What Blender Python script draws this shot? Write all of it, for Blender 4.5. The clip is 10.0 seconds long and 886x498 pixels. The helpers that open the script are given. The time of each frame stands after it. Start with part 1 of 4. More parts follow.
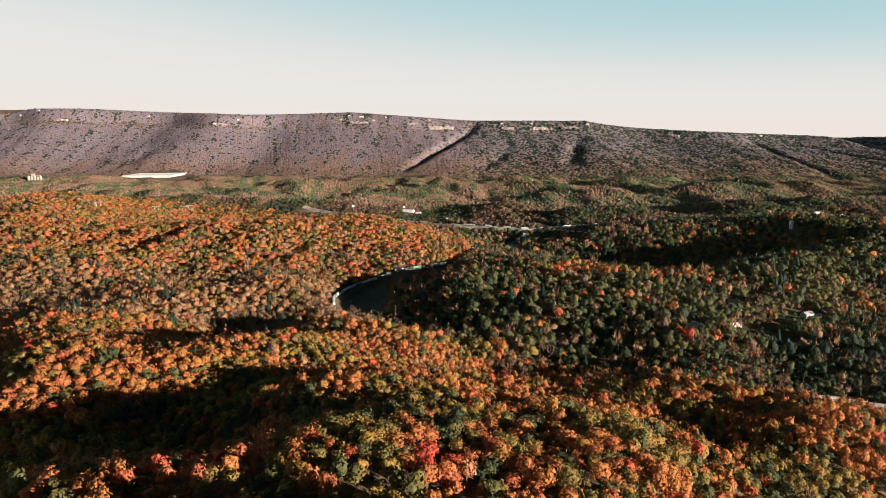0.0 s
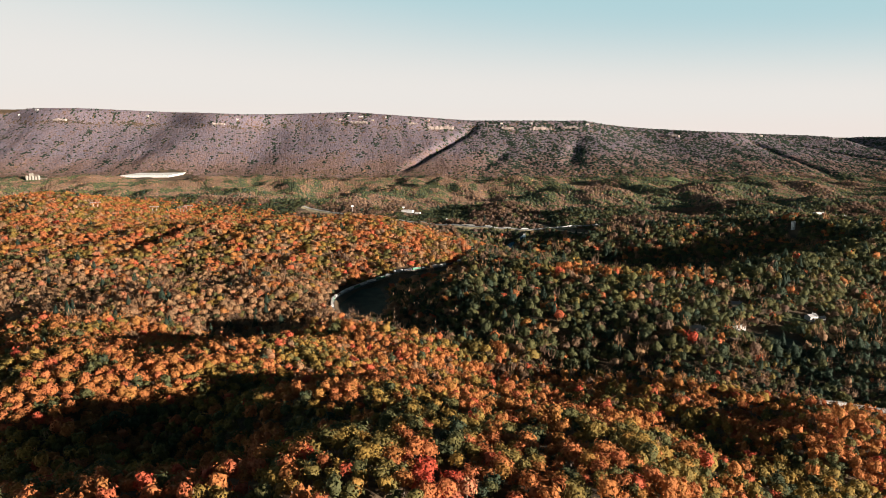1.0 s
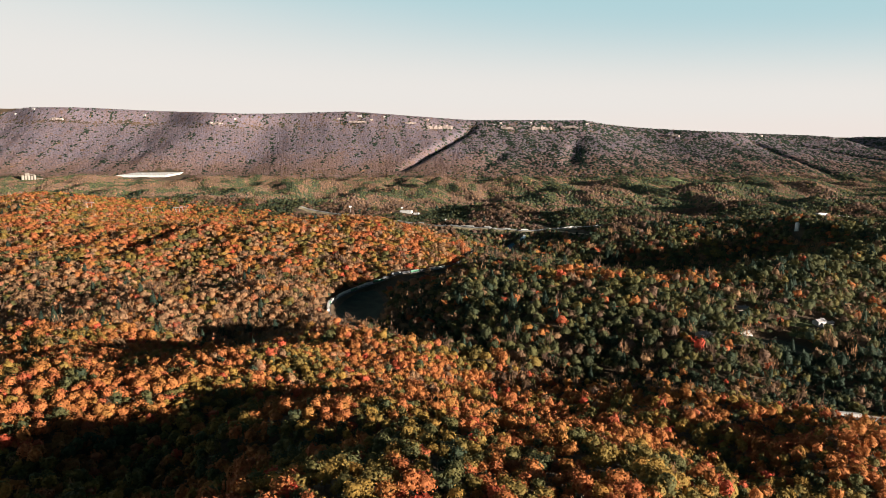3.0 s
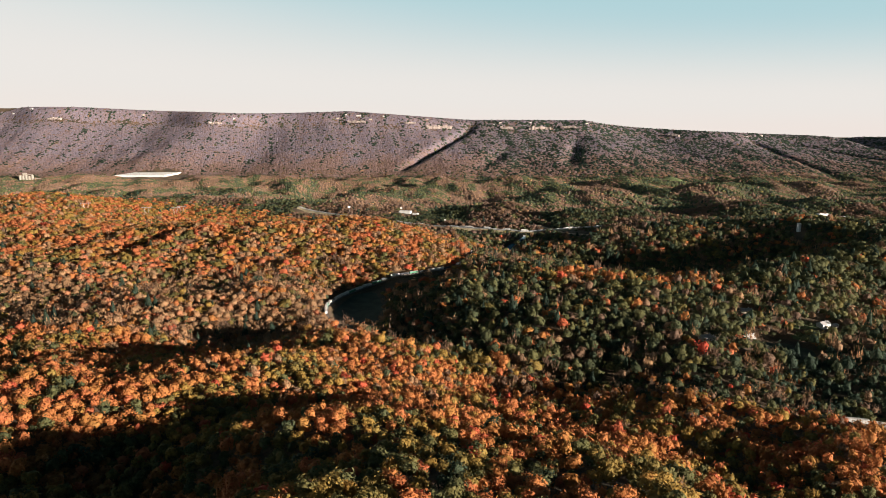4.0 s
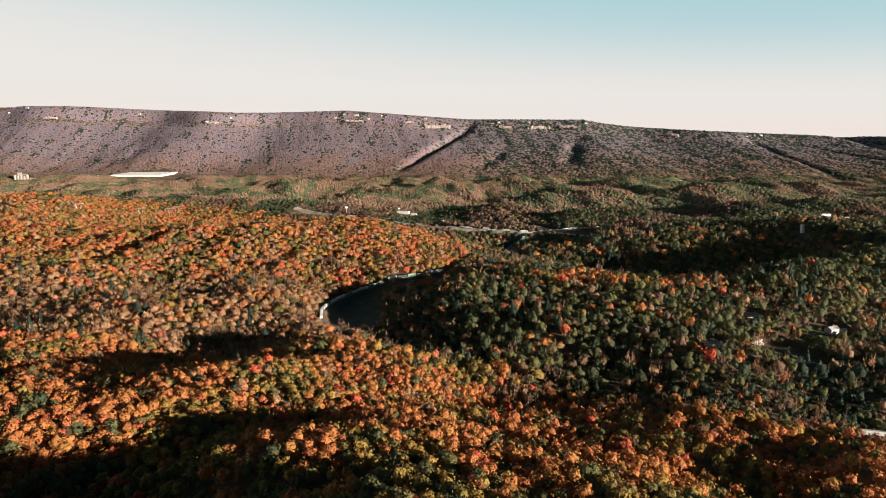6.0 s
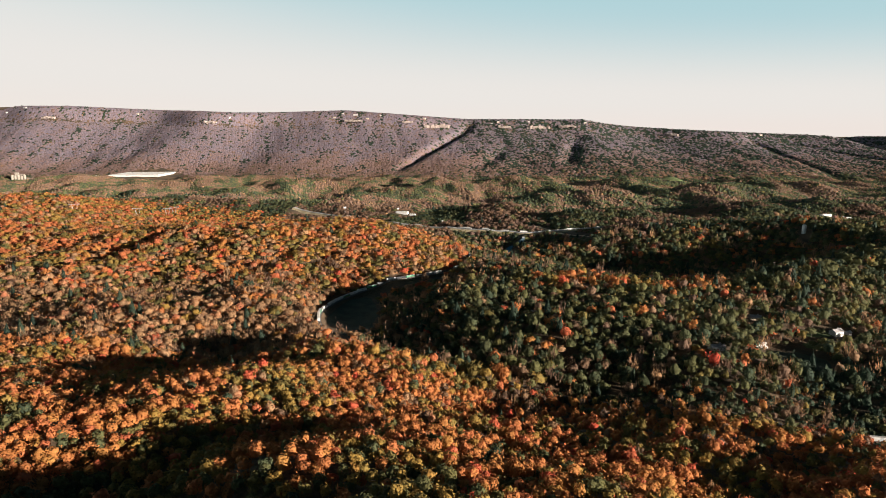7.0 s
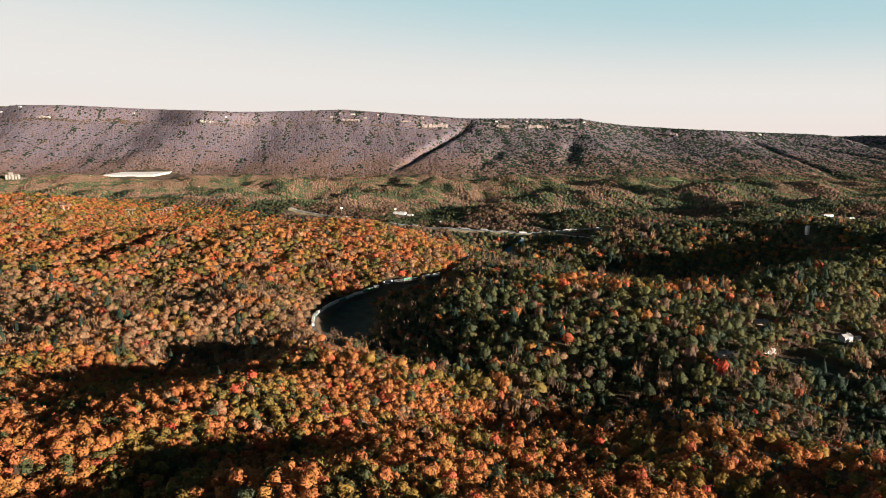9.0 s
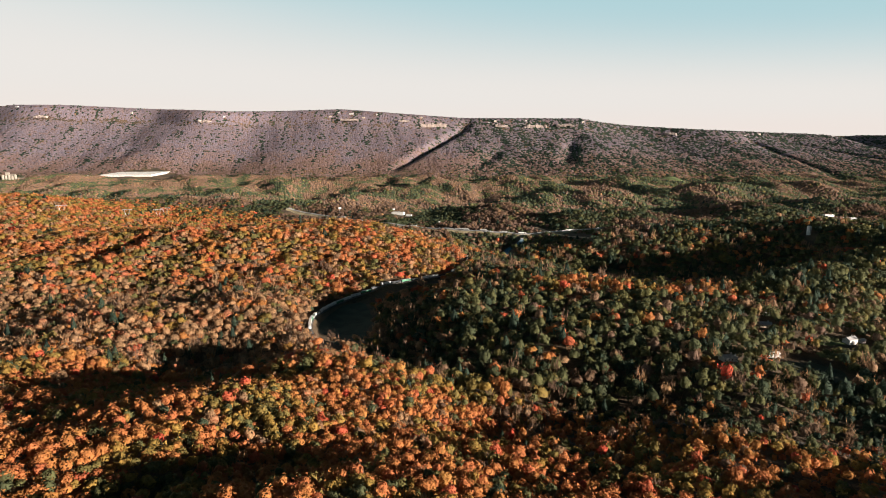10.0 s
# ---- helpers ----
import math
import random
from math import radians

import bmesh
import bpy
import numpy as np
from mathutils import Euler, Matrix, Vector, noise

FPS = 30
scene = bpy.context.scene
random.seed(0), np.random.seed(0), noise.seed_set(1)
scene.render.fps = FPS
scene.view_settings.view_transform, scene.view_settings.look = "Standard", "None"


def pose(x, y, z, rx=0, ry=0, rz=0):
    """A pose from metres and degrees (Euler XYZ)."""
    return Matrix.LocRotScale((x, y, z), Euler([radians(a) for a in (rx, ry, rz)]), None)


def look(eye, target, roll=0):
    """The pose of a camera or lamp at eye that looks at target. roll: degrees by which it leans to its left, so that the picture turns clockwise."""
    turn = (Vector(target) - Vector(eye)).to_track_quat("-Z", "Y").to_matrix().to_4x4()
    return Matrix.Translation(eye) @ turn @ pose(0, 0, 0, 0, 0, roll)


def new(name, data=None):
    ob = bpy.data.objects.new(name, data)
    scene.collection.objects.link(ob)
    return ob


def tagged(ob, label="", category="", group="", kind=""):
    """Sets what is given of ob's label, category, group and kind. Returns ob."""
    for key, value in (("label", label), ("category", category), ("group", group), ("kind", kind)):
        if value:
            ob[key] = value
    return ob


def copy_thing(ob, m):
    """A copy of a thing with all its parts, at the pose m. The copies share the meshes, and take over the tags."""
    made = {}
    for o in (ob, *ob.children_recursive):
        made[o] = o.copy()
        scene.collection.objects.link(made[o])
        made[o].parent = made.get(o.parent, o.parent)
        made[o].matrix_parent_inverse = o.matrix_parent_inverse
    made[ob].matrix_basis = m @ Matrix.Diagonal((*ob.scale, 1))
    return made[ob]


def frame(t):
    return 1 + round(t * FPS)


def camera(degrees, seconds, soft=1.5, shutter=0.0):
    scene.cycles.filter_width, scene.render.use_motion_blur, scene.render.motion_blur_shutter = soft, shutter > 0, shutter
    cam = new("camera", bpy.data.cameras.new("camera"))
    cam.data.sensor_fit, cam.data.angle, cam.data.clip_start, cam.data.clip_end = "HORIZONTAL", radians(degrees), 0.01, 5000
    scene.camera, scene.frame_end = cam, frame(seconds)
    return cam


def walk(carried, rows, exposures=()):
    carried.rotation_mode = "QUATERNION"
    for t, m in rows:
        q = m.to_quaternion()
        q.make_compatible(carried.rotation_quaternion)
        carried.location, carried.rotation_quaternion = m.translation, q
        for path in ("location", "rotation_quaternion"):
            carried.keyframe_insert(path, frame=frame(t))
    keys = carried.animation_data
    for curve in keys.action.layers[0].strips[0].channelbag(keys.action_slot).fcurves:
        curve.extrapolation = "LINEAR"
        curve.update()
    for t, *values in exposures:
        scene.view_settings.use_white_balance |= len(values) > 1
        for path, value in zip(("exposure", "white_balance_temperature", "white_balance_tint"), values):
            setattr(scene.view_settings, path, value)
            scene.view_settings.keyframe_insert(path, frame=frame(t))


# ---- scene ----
cam = camera(70.0, 10.0, soft=0.8)
# seconds, x, y, z in metres; pitch, yaw, roll in degrees
ROWS = [
    (0.0, 0.00, 0.00, 200.00, -10.198, 0.578, 0.000),
    (0.5, -0.01, 4.76, 200.18, -10.207, 0.560, 0.015),
    (1.0, -0.02, 9.55, 200.35, -10.216, 0.541, 0.028),
    (1.5, -0.03, 14.36, 200.51, -10.226, 0.520, 0.040),
    (2.0, -0.03, 19.20, 200.67, -10.236, 0.497, 0.052),
    (2.5, -0.04, 24.06, 200.81, -10.246, 0.472, 0.062),
    (4.0, -0.05, 38.79, 201.20, -10.277, 0.386, 0.087),
    (4.5, -0.05, 43.75, 201.31, -10.288, 0.354, 0.093),
    (5.0, -0.05, 48.74, 201.41, -10.299, 0.320, 0.098),
    (5.5, -0.05, 53.75, 201.51, -10.311, 0.284, 0.102),
    (7.0, -0.04, 68.94, 201.74, -10.347, 0.166, 0.107),
    (7.5, -0.04, 74.05, 201.80, -10.359, 0.123, 0.107),
    (8.0, -0.03, 79.18, 201.85, -10.372, 0.078, 0.106),
    (8.5, -0.03, 84.35, 201.89, -10.385, 0.031, 0.103),
    (9.0, -0.02, 89.53, 201.92, -10.398, -0.017, 0.100),
    (9.5, -0.01, 94.74, 201.95, -10.411, -0.068, 0.095),
    (10.0, 0.00, 99.98, 201.96, -10.424, -0.120, 0.090),
]
walk(cam, [(t, pose(x, y, z, 90 + pitch, 0, yaw) @ pose(0, 0, 0, 0, 0, roll)) for t, x, y, z, pitch, yaw, roll in ROWS])

# ---- light: low evening sun behind the camera's right shoulder, clear sky ----
SUN_AZ, SUN_EL = radians(120), radians(8.6)   # clockwise from +y
sun_dir = Vector((math.sin(SUN_AZ) * math.cos(SUN_EL), math.cos(SUN_AZ) * math.cos(SUN_EL), math.sin(SUN_EL)))
world = bpy.data.worlds.new("evening_sky")
scene.world = world
world.use_nodes = True
wn = world.node_tree
sky = wn.nodes.new("ShaderNodeTexSky")
sky.sky_type, sky.sun_disc = "NISHITA", False
sky.sun_elevation, sky.sun_rotation = SUN_EL, SUN_AZ
sky.air_density, sky.dust_density, sky.ozone_density = 1.0, 0.6, 2.0
# a thin bright veil low over the horizon, thinning upwards to a deep clear sky
wco = wn.nodes.new("ShaderNodeTexCoord")
sep = wn.nodes.new("ShaderNodeSeparateXYZ")
wn.links.new(wco.outputs["Generated"], sep.inputs[0])
veil = wn.nodes.new("ShaderNodeValToRGB")
veil.color_ramp.interpolation = "EASE"
for at, c in ((0.0, (0.238, 0.215, 0.201)), (0.06, (0.229, 0.219, 0.209)), (0.22, (0.124, 0.180, 0.192)), (0.38, (0.002, 0.010, 0.018))):
    e = veil.color_ramp.elements[0] if at == 0.0 else veil.color_ramp.elements.new(at)
    e.color = (*c, 1)
veil.color_ramp.elements[-1].color = (0.0010, 0.0055, 0.0100, 1)
# the veil lies thicker towards the west
lean = wn.nodes.new("ShaderNodeMath")
lean.operation, lean.inputs[1].default_value, lean.inputs[2].default_value = "MULTIPLY_ADD", 0.6, 1.0
thin = wn.nodes.new("ShaderNodeMath")
thin.operation = "MULTIPLY"
wn.links.new(sep.outputs["X"], lean.inputs[0]), wn.links.new(lean.outputs[0], thin.inputs[0])
wn.links.new(sep.outputs["Z"], thin.inputs[1]), wn.links.new(thin.outputs[0], veil.inputs[0])
dim = wn.nodes.new("ShaderNodeVectorMath")
dim.operation, dim.inputs["Scale"].default_value = "SCALE", 0.0010
wn.links.new(sky.outputs[0], dim.inputs[0])
both = wn.nodes.new("ShaderNodeVectorMath")
wn.links.new(dim.outputs[0], both.inputs[0]), wn.links.new(veil.outputs[0], both.inputs[1])
wn.links.new(both.outputs[0], wn.nodes["Background"].inputs["Color"])
wn.nodes["Background"].inputs["Strength"].default_value = 1.0
lamp = bpy.data.lights.new("sun", "SUN")
lamp.energy, lamp.angle, lamp.color = 5.0, radians(0.53), (1.0, 0.875, 0.75)
sun = new("sun", lamp)
sun.matrix_world = look(sun_dir * 900, (0, 0, 0))
scene.view_settings.exposure = 1.84


# ---- materials ----
def material(name, rough=0.8, metal=0.0):
    m = bpy.data.materials.new(name)
    m.use_nodes = True
    b = m.node_tree.nodes["Principled BSDF"]
    b.inputs["Roughness"].default_value = rough
    b.inputs["Metallic"].default_value = metal
    b.inputs["Specular IOR Level"].default_value = 0.25
    return m, m.node_tree.nodes, m.node_tree.links, b


def ramp(nodes, stops, interpolation="LINEAR"):
    r = nodes.new("ShaderNodeValToRGB")
    r.color_ramp.interpolation = interpolation
    while len(r.color_ramp.elements) < len(stops):
        r.color_ramp.elements.new(0.5)
    for e, (at, c) in zip(r.color_ramp.elements, stops):
        e.position, e.color = at, (*c, 1)
    return r


def worn(name, colour, rough=0.7, metal=0.0, scale=1.0, spread=0.25):
    """A plain surface with stains at two scales and a little relief."""
    m, n, l, b = material(name, rough, metal)
    co = n.new("ShaderNodeTexCoord")
    big, small = n.new("ShaderNodeTexNoise"), n.new("ShaderNodeTexNoise")
    big.inputs["Scale"].default_value, small.inputs["Scale"].default_value = 0.15 * scale, 2.5 * scale
    big.inputs["Detail"].default_value = small.inputs["Detail"].default_value = 5
    for t in (big, small):
        l.new(co.outputs["Object"], t.inputs["Vector"])
    add = n.new("ShaderNodeMath")
    add.operation = "ADD"
    l.new(big.outputs["Fac"], add.inputs[0]), l.new(small.outputs["Fac"], add.inputs[1])
    r = ramp(n, [(0.6, [c * (1 - spread) for c in colour]), (1.0, colour), (1.4, [min(1, c * (1 + spread)) for c in colour])])
    half = n.new("ShaderNodeMath")
    half.operation, half.inputs[1].default_value = "MULTIPLY", 0.5
    for e in r.color_ramp.elements:
        e.position *= 0.5
    l.new(add.outputs[0], half.inputs[0]), l.new(half.outputs[0], r.inputs[0]), l.new(r.outputs[0], b.inputs["Base Color"])
    bump = n.new("ShaderNodeBump")
    bump.inputs["Strength"].default_value, bump.inputs["Distance"].default_value = 0.3, 0.05
    l.new(small.outputs["Fac"], bump.inputs["Height"]), l.new(bump.outputs[0], b.inputs["Normal"])
    return m


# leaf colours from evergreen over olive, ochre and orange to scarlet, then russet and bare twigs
# the bluish evergreen and bare-twig ends carry distant haze in their colour
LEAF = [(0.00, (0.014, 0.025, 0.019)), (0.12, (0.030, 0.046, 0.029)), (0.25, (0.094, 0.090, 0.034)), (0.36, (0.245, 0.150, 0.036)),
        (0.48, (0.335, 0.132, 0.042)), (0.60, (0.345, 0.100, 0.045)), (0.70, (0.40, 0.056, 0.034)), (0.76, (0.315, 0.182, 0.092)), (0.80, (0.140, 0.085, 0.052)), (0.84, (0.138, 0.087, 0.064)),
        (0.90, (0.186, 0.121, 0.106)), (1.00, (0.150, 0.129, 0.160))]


def foliage(name, hue=None, canopy=False):
    """Leaves: the hue comes from the tree, the brightness varies from leaf to leaf, or over a closed canopy by clump."""
    m, n, l, b = material(name, 0.75)
    b.inputs["Specular IOR Level"].default_value = 0.12
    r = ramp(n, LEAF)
    geo = n.new("ShaderNodeNewGeometry")
    if hue is None:
        a = n.new("ShaderNodeAttribute")
        a.attribute_name = "hue"
        src = a.outputs["Fac"]
    else:
        o = n.new("ShaderNodeObjectInfo")
        k = n.new("ShaderNodeMapRange")
        k.inputs["To Min"].default_value, k.inputs["To Max"].default_value = hue - 0.05, hue + 0.05
        l.new(o.outputs["Random"], k.inputs["Value"])
        src = k.outputs[0]
    jit = n.new("ShaderNodeMapRange")
    jit.inputs["To Min"].default_value, jit.inputs["To Max"].default_value = -0.02, 0.02
    l.new(geo.outputs["Random Per Island"], jit.inputs["Value"])
    add = n.new("ShaderNodeMath")
    l.new(src, add.inputs[0]), l.new(jit.outputs[0], add.inputs[1]), l.new(add.outputs[0], r.inputs[0])
    val = n.new("ShaderNodeMapRange")
    val.inputs["To Min"].default_value, val.inputs["To Max"].default_value = 0.72, 1.28
    mul = n.new("ShaderNodeMath")
    mul.operation, mul.inputs[1].default_value = "MULTIPLY", 7.31
    fr = n.new("ShaderNodeMath")
    fr.operation = "FRACT"
    l.new(geo.outputs["Random Per Island"], mul.inputs[0]), l.new(mul.outputs[0], fr.inputs[0])
    if canopy:
        co, clump = n.new("ShaderNodeTexCoord"), n.new("ShaderNodeTexNoise")
        clump.inputs["Scale"].default_value, clump.inputs["Detail"].default_value = 0.13, 6
        l.new(co.outputs["Object"], clump.inputs["Vector"]), l.new(clump.outputs["Fac"], val.inputs["Value"])
        val.inputs["From Min"].default_value, val.inputs["From Max"].default_value = 0.3, 0.7
        val.inputs["To Min"].default_value, val.inputs["To Max"].default_value = 0.7, 1.3
        bump = n.new("ShaderNodeBump")
        bump.inputs["Strength"].default_value, bump.inputs["Distance"].default_value = 0.7, 1.2
        l.new(clump.outputs["Fac"], bump.inputs["Height"]), l.new(bump.outputs[0], b.inputs["Normal"])
    else:
        # each crown is a heap of leaf clumps, half a metre to a metre across
        co, heap = n.new("ShaderNodeTexCoord"), n.new("ShaderNodeTexVoronoi")
        heap.inputs["Scale"].default_value = 0.95 if hue is None else 3.1
        leafy = n.new("ShaderNodeTexNoise")
        leafy.inputs["Scale"].default_value, leafy.inputs["Detail"].default_value = (2.2, 3) if hue is None else (7.0, 3)
        l.new(co.outputs["Object"], heap.inputs["Vector"]), l.new(co.outputs["Object"], leafy.inputs["Vector"])
        high = n.new("ShaderNodeMath")
        high.operation, high.inputs[1].default_value = "MULTIPLY_ADD", -1.0
        l.new(heap.outputs["Distance"], high.inputs[0]), l.new(leafy.outputs["Fac"], high.inputs[2])
        bump = n.new("ShaderNodeBump")
        bump.inputs["Strength"].default_value, bump.inputs["Distance"].default_value = 0.8, (0.4 if hue is None else 0.13)
        l.new(high.outputs[0], bump.inputs["Height"]), l.new(bump.outputs[0], b.inputs["Normal"])
        tone = n.new("ShaderNodeSeparateColor")
        l.new(heap.outputs["Color"], tone.inputs[0])
        sum_ = n.new("ShaderNodeMath")
        sum_.operation = "MULTIPLY_ADD"
        sum_.inputs[1].default_value, sum_.inputs[2].default_value = 0.6, 0.0
        l.new(tone.outputs[0], sum_.inputs[0])
        few = n.new("ShaderNodeMath")
        few.operation, few.inputs[1].default_value = "MULTIPLY_ADD", 0.4
        l.new(fr.outputs[0], few.inputs[0]), l.new(sum_.outputs[0], few.inputs[2]), l.new(few.outputs[0], val.inputs["Value"])
    mix = n.new("ShaderNodeVectorMath")
    mix.operation = "SCALE"
    l.new(r.outputs[0], mix.inputs[0]), l.new(val.outputs[0], mix.inputs["Scale"]), l.new(mix.outputs[0], b.inputs["Base Color"])
    # sunlight that comes through the leaves
    thin, blend = n.new("ShaderNodeBsdfTranslucent"), n.new("ShaderNodeMixShader")
    blend.inputs[0].default_value = 0.08 if canopy else 0.3
    l.new(mix.outputs[0], thin.inputs["Color"])
    l.new(b.outputs[0], blend.inputs[1]), l.new(thin.outputs[0], blend.inputs[2])
    if canopy:
        l.new(blend.outputs[0], n["Material Output"].inputs["Surface"])
        return m
    # gaps between the leaf sprays
    gap, spray, bare = n.new("ShaderNodeMath"), n.new("ShaderNodeTexVoronoi"), n.new("ShaderNodeSeparateColor")
    spray.inputs["Scale"].default_value = 1.9 if hue is None else 6.0
    l.new(co.outputs["Object"], spray.inputs["Vector"]), l.new(spray.outputs["Color"], bare.inputs[0])
    gap.operation, gap.inputs[1].default_value = "LESS_THAN", 0.26
    l.new(bare.outputs[1], gap.inputs[0])
    clear_air, lacy = n.new("ShaderNodeBsdfTransparent"), n.new("ShaderNodeMixShader")
    l.new(gap.outputs[0], lacy.inputs[0]), l.new(blend.outputs[0], lacy.inputs[1]), l.new(clear_air.outputs[0], lacy.inputs[2])
    l.new(lacy.outputs[0], n["Material Output"].inputs["Surface"])
    return m


M_LEAF = foliage("autumn_leaves")
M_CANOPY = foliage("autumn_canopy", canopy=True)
M_BARK = worn("bark", (0.13, 0.10, 0.08), 0.9, scale=3)


def ground_material():
    m, n, l, b = material("leaf_litter", 0.95)
    co = n.new("ShaderNodeTexCoord")
    big, fine = n.new("ShaderNodeTexNoise"), n.new("ShaderNodeTexNoise")
    big.inputs["Scale"].default_value, fine.inputs["Scale"].default_value = 0.02, 0.6
    big.inputs["Detail"].default_value = fine.inputs["Detail"].default_value = 8
    l.new(co.outputs["Object"], big.inputs["Vector"]), l.new(co.outputs["Object"], fine.inputs["Vector"])
    r1 = ramp(n, [(0.35, (0.048, 0.038, 0.024)), (0.5, (0.090, 0.060, 0.035)), (0.65, (0.130, 0.082, 0.046))])
    r2 = ramp(n, [(0.3, (0.55, 0.55, 0.55)), (0.7, (1.3, 1.3, 1.3))])
    l.new(big.outputs["Fac"], r1.inputs[0]), l.new(fine.outputs["Fac"], r2.inputs[0])
    mul = n.new("ShaderNodeVectorMath")
    mul.operation = "MULTIPLY"
    l.new(r1.outputs[0], mul.inputs[0]), l.new(r2.outputs[0], mul.inputs[1]), l.new(mul.outputs[0], b.inputs["Base Color"])
    bump = n.new("ShaderNodeBump")
    bump.inputs["Strength"].default_value, bump.inputs["Distance"].default_value = 0.8, 0.5
    l.new(fine.outputs["Fac"], bump.inputs["Height"]), l.new(bump.outputs[0], b.inputs["Normal"])
    return m


M_GROUND = ground_material()


# ---- the lie of the land ----
HILLS = []


def hill(x, y, rx, ry, h, turn=0):
    HILLS.append((x, y, rx, ry, h, math.cos(radians(turn)), math.sin(radians(turn))))


# the wooded hill under the camera
hill(-30, 30, 210, 170, 128)
# its spurs and the hollows between them
hill(-109, 110, 12, 12, -4), hill(8, 110, 12, 12, 2), hill(0, 115, 33, 33, -6), hill(146, 115, 20, 20, 2)
hill(90, 115, 12, 12, 1), hill(-74, 121, 8, 8, -1), hill(-52, 127, 13, 13, -4), hill(77, 133, 23, 23, -4)
hill(-154, 133, 23, 23, -10), hill(-30, 139, 9, 9, -2), hill(-84, 139, 9, 9, 2), hill(-96, 153, 10, 10, 5)
hill(-111, 153, 10, 10, 4), hill(156, 168, 47, 47, -10), hill(-124, 168, 18, 18, 8), hill(-173, 168, 18, 18, -7)
hill(107, 168, 11, 11, -3), hill(-74, 168, 11, 11, 4), hill(51, 176, 11, 11, 4), hill(-102, 176, 11, 11, 2)
hill(-23, 185, 20, 20, 6), hill(122, 185, 12, 12, -2), hill(32, 185, 12, 12, 3), hill(-192, 193, 20, 20, -13)
hill(-42, 193, 13, 13, 2), hill(-60, 203, 57, 57, 17), hill(60, 203, 13, 13, 7), hill(-79, 203, 13, 13, -4)
hill(-218, 203, 13, 13, -2), hill(79, 203, 13, 13, 2), hill(-113, 213, 14, 14, -3), hill(154, 213, 23, 23, -6)
hill(-154, 213, 14, 14, -1), hill(-216, 213, 23, 23, -11), hill(-235, 223, 24, 24, -11), hill(28, 234, 41, 41, 12)
hill(-85, 234, 15, 15, -6), hill(-198, 234, 15, 15, -4), hill(74, 234, 15, 15, 4), hill(-108, 234, 15, 15, -5)
hill(-17, 234, 15, 15, 3), hill(187, 234, 15, 15, -3), hill(229, 245, 43, 43, -30), hill(36, 245, 16, 16, -3)
hill(-229, 245, 16, 16, -7), hill(-125, 257, 17, 17, -6), hill(-250, 257, 17, 17, -6), hill(-250, 257, 27, 27, -14)
hill(250, 257, 17, 17, -6), hill(-273, 269, 76, 76, 51), hill(273, 269, 17, 17, -8), hill(169, 269, 17, 17, 3)
hill(-195, 269, 17, 17, 5), hill(-273, 269, 17, 17, -6), hill(-242, 282, 50, 50, -19), hill(-270, 282, 30, 30, -17)
hill(284, 282, 80, 80, 55), hill(256, 282, 18, 18, -8), hill(-159, 282, 18, 18, -1), hill(62, 282, 18, 18, 3)
hill(-270, 282, 18, 18, -8), hill(145, 282, 18, 18, -6), hill(94, 296, 83, 83, 29), hill(-79, 296, 19, 19, 8)
hill(-108, 296, 19, 19, -1), hill(-50, 296, 19, 19, 6), hill(295, 296, 19, 19, -9), hill(-22, 310, 33, 33, 14)
hill(127, 310, 20, 20, -7), hill(-292, 310, 20, 20, -10), hill(277, 310, 20, 20, -4), hill(157, 310, 20, 20, -4)
hill(307, 310, 20, 20, -8), hill(277, 310, 33, 33, -14), hill(-292, 310, 33, 33, -18), hill(37, 310, 20, 20, 2)
hill(-172, 310, 20, 20, 3), hill(208, 325, 21, 21, -2), hill(-304, 325, 21, 21, -7), hill(-304, 325, 34, 34, -18)
# the foot of the hill and the bluffs over the near track
hill(-299, 340, 22, 22, -3), hill(332, 340, 36, 36, -10), hill(-332, 340, 22, 22, -13), hill(-133, 340, 22, 22, 6)
hill(133, 340, 22, 22, -5), hill(199, 340, 22, 22, 9), hill(-332, 340, 96, 96, 48), hill(332, 340, 22, 22, -6)
hill(260, 357, 63, 63, -5), hill(-329, 357, 23, 23, -9), hill(-260, 357, 23, 23, -11), hill(-17, 357, 23, 23, 6)
hill(225, 357, 23, 23, 10), hill(-329, 357, 38, 38, -16), hill(17, 357, 23, 23, 2), hill(194, 374, 24, 24, -12)
hill(-360, 374, 24, 24, -10), hill(-176, 374, 24, 24, -6), hill(120, 374, 24, 24, 5), hill(-144, 392, 111, 111, 47)
hill(-298, 392, 25, 25, -9), hill(-221, 392, 25, 25, -10), hill(164, 392, 25, 25, 7), hill(-375, 392, 25, 25, -10)
hill(-337, 392, 41, 41, -19), hill(279, 392, 25, 25, 5), hill(-391, 411, 43, 43, -16), hill(10, 411, 27, 27, 6)
hill(-351, 411, 27, 27, -8), hill(50, 411, 27, 27, 5), hill(-70, 411, 27, 27, 5), hill(-150, 411, 27, 27, 5)
hill(-271, 411, 27, 27, -8), hill(-30, 411, 27, 27, 4), hill(-407, 431, 122, 122, 35), hill(136, 431, 46, 46, 6)
hill(219, 431, 28, 28, 6), hill(261, 431, 28, 28, 5), hill(-407, 431, 28, 28, -9), hill(178, 431, 28, 28, 4)
hill(-201, 451, 48, 48, -6), hill(-112, 451, 29, 29, 9), hill(-425, 451, 29, 29, -8), hill(425, 451, 29, 29, 8)
hill(-425, 451, 48, 48, -10), hill(67, 451, 29, 29, 5), hill(186, 473, 31, 31, 7), hill(373, 473, 31, 31, -3)
hill(-462, 496, 32, 32, -7), hill(316, 496, 32, 32, -4), hill(-121, 496, 32, 32, 6), hill(24, 496, 32, 32, -8)
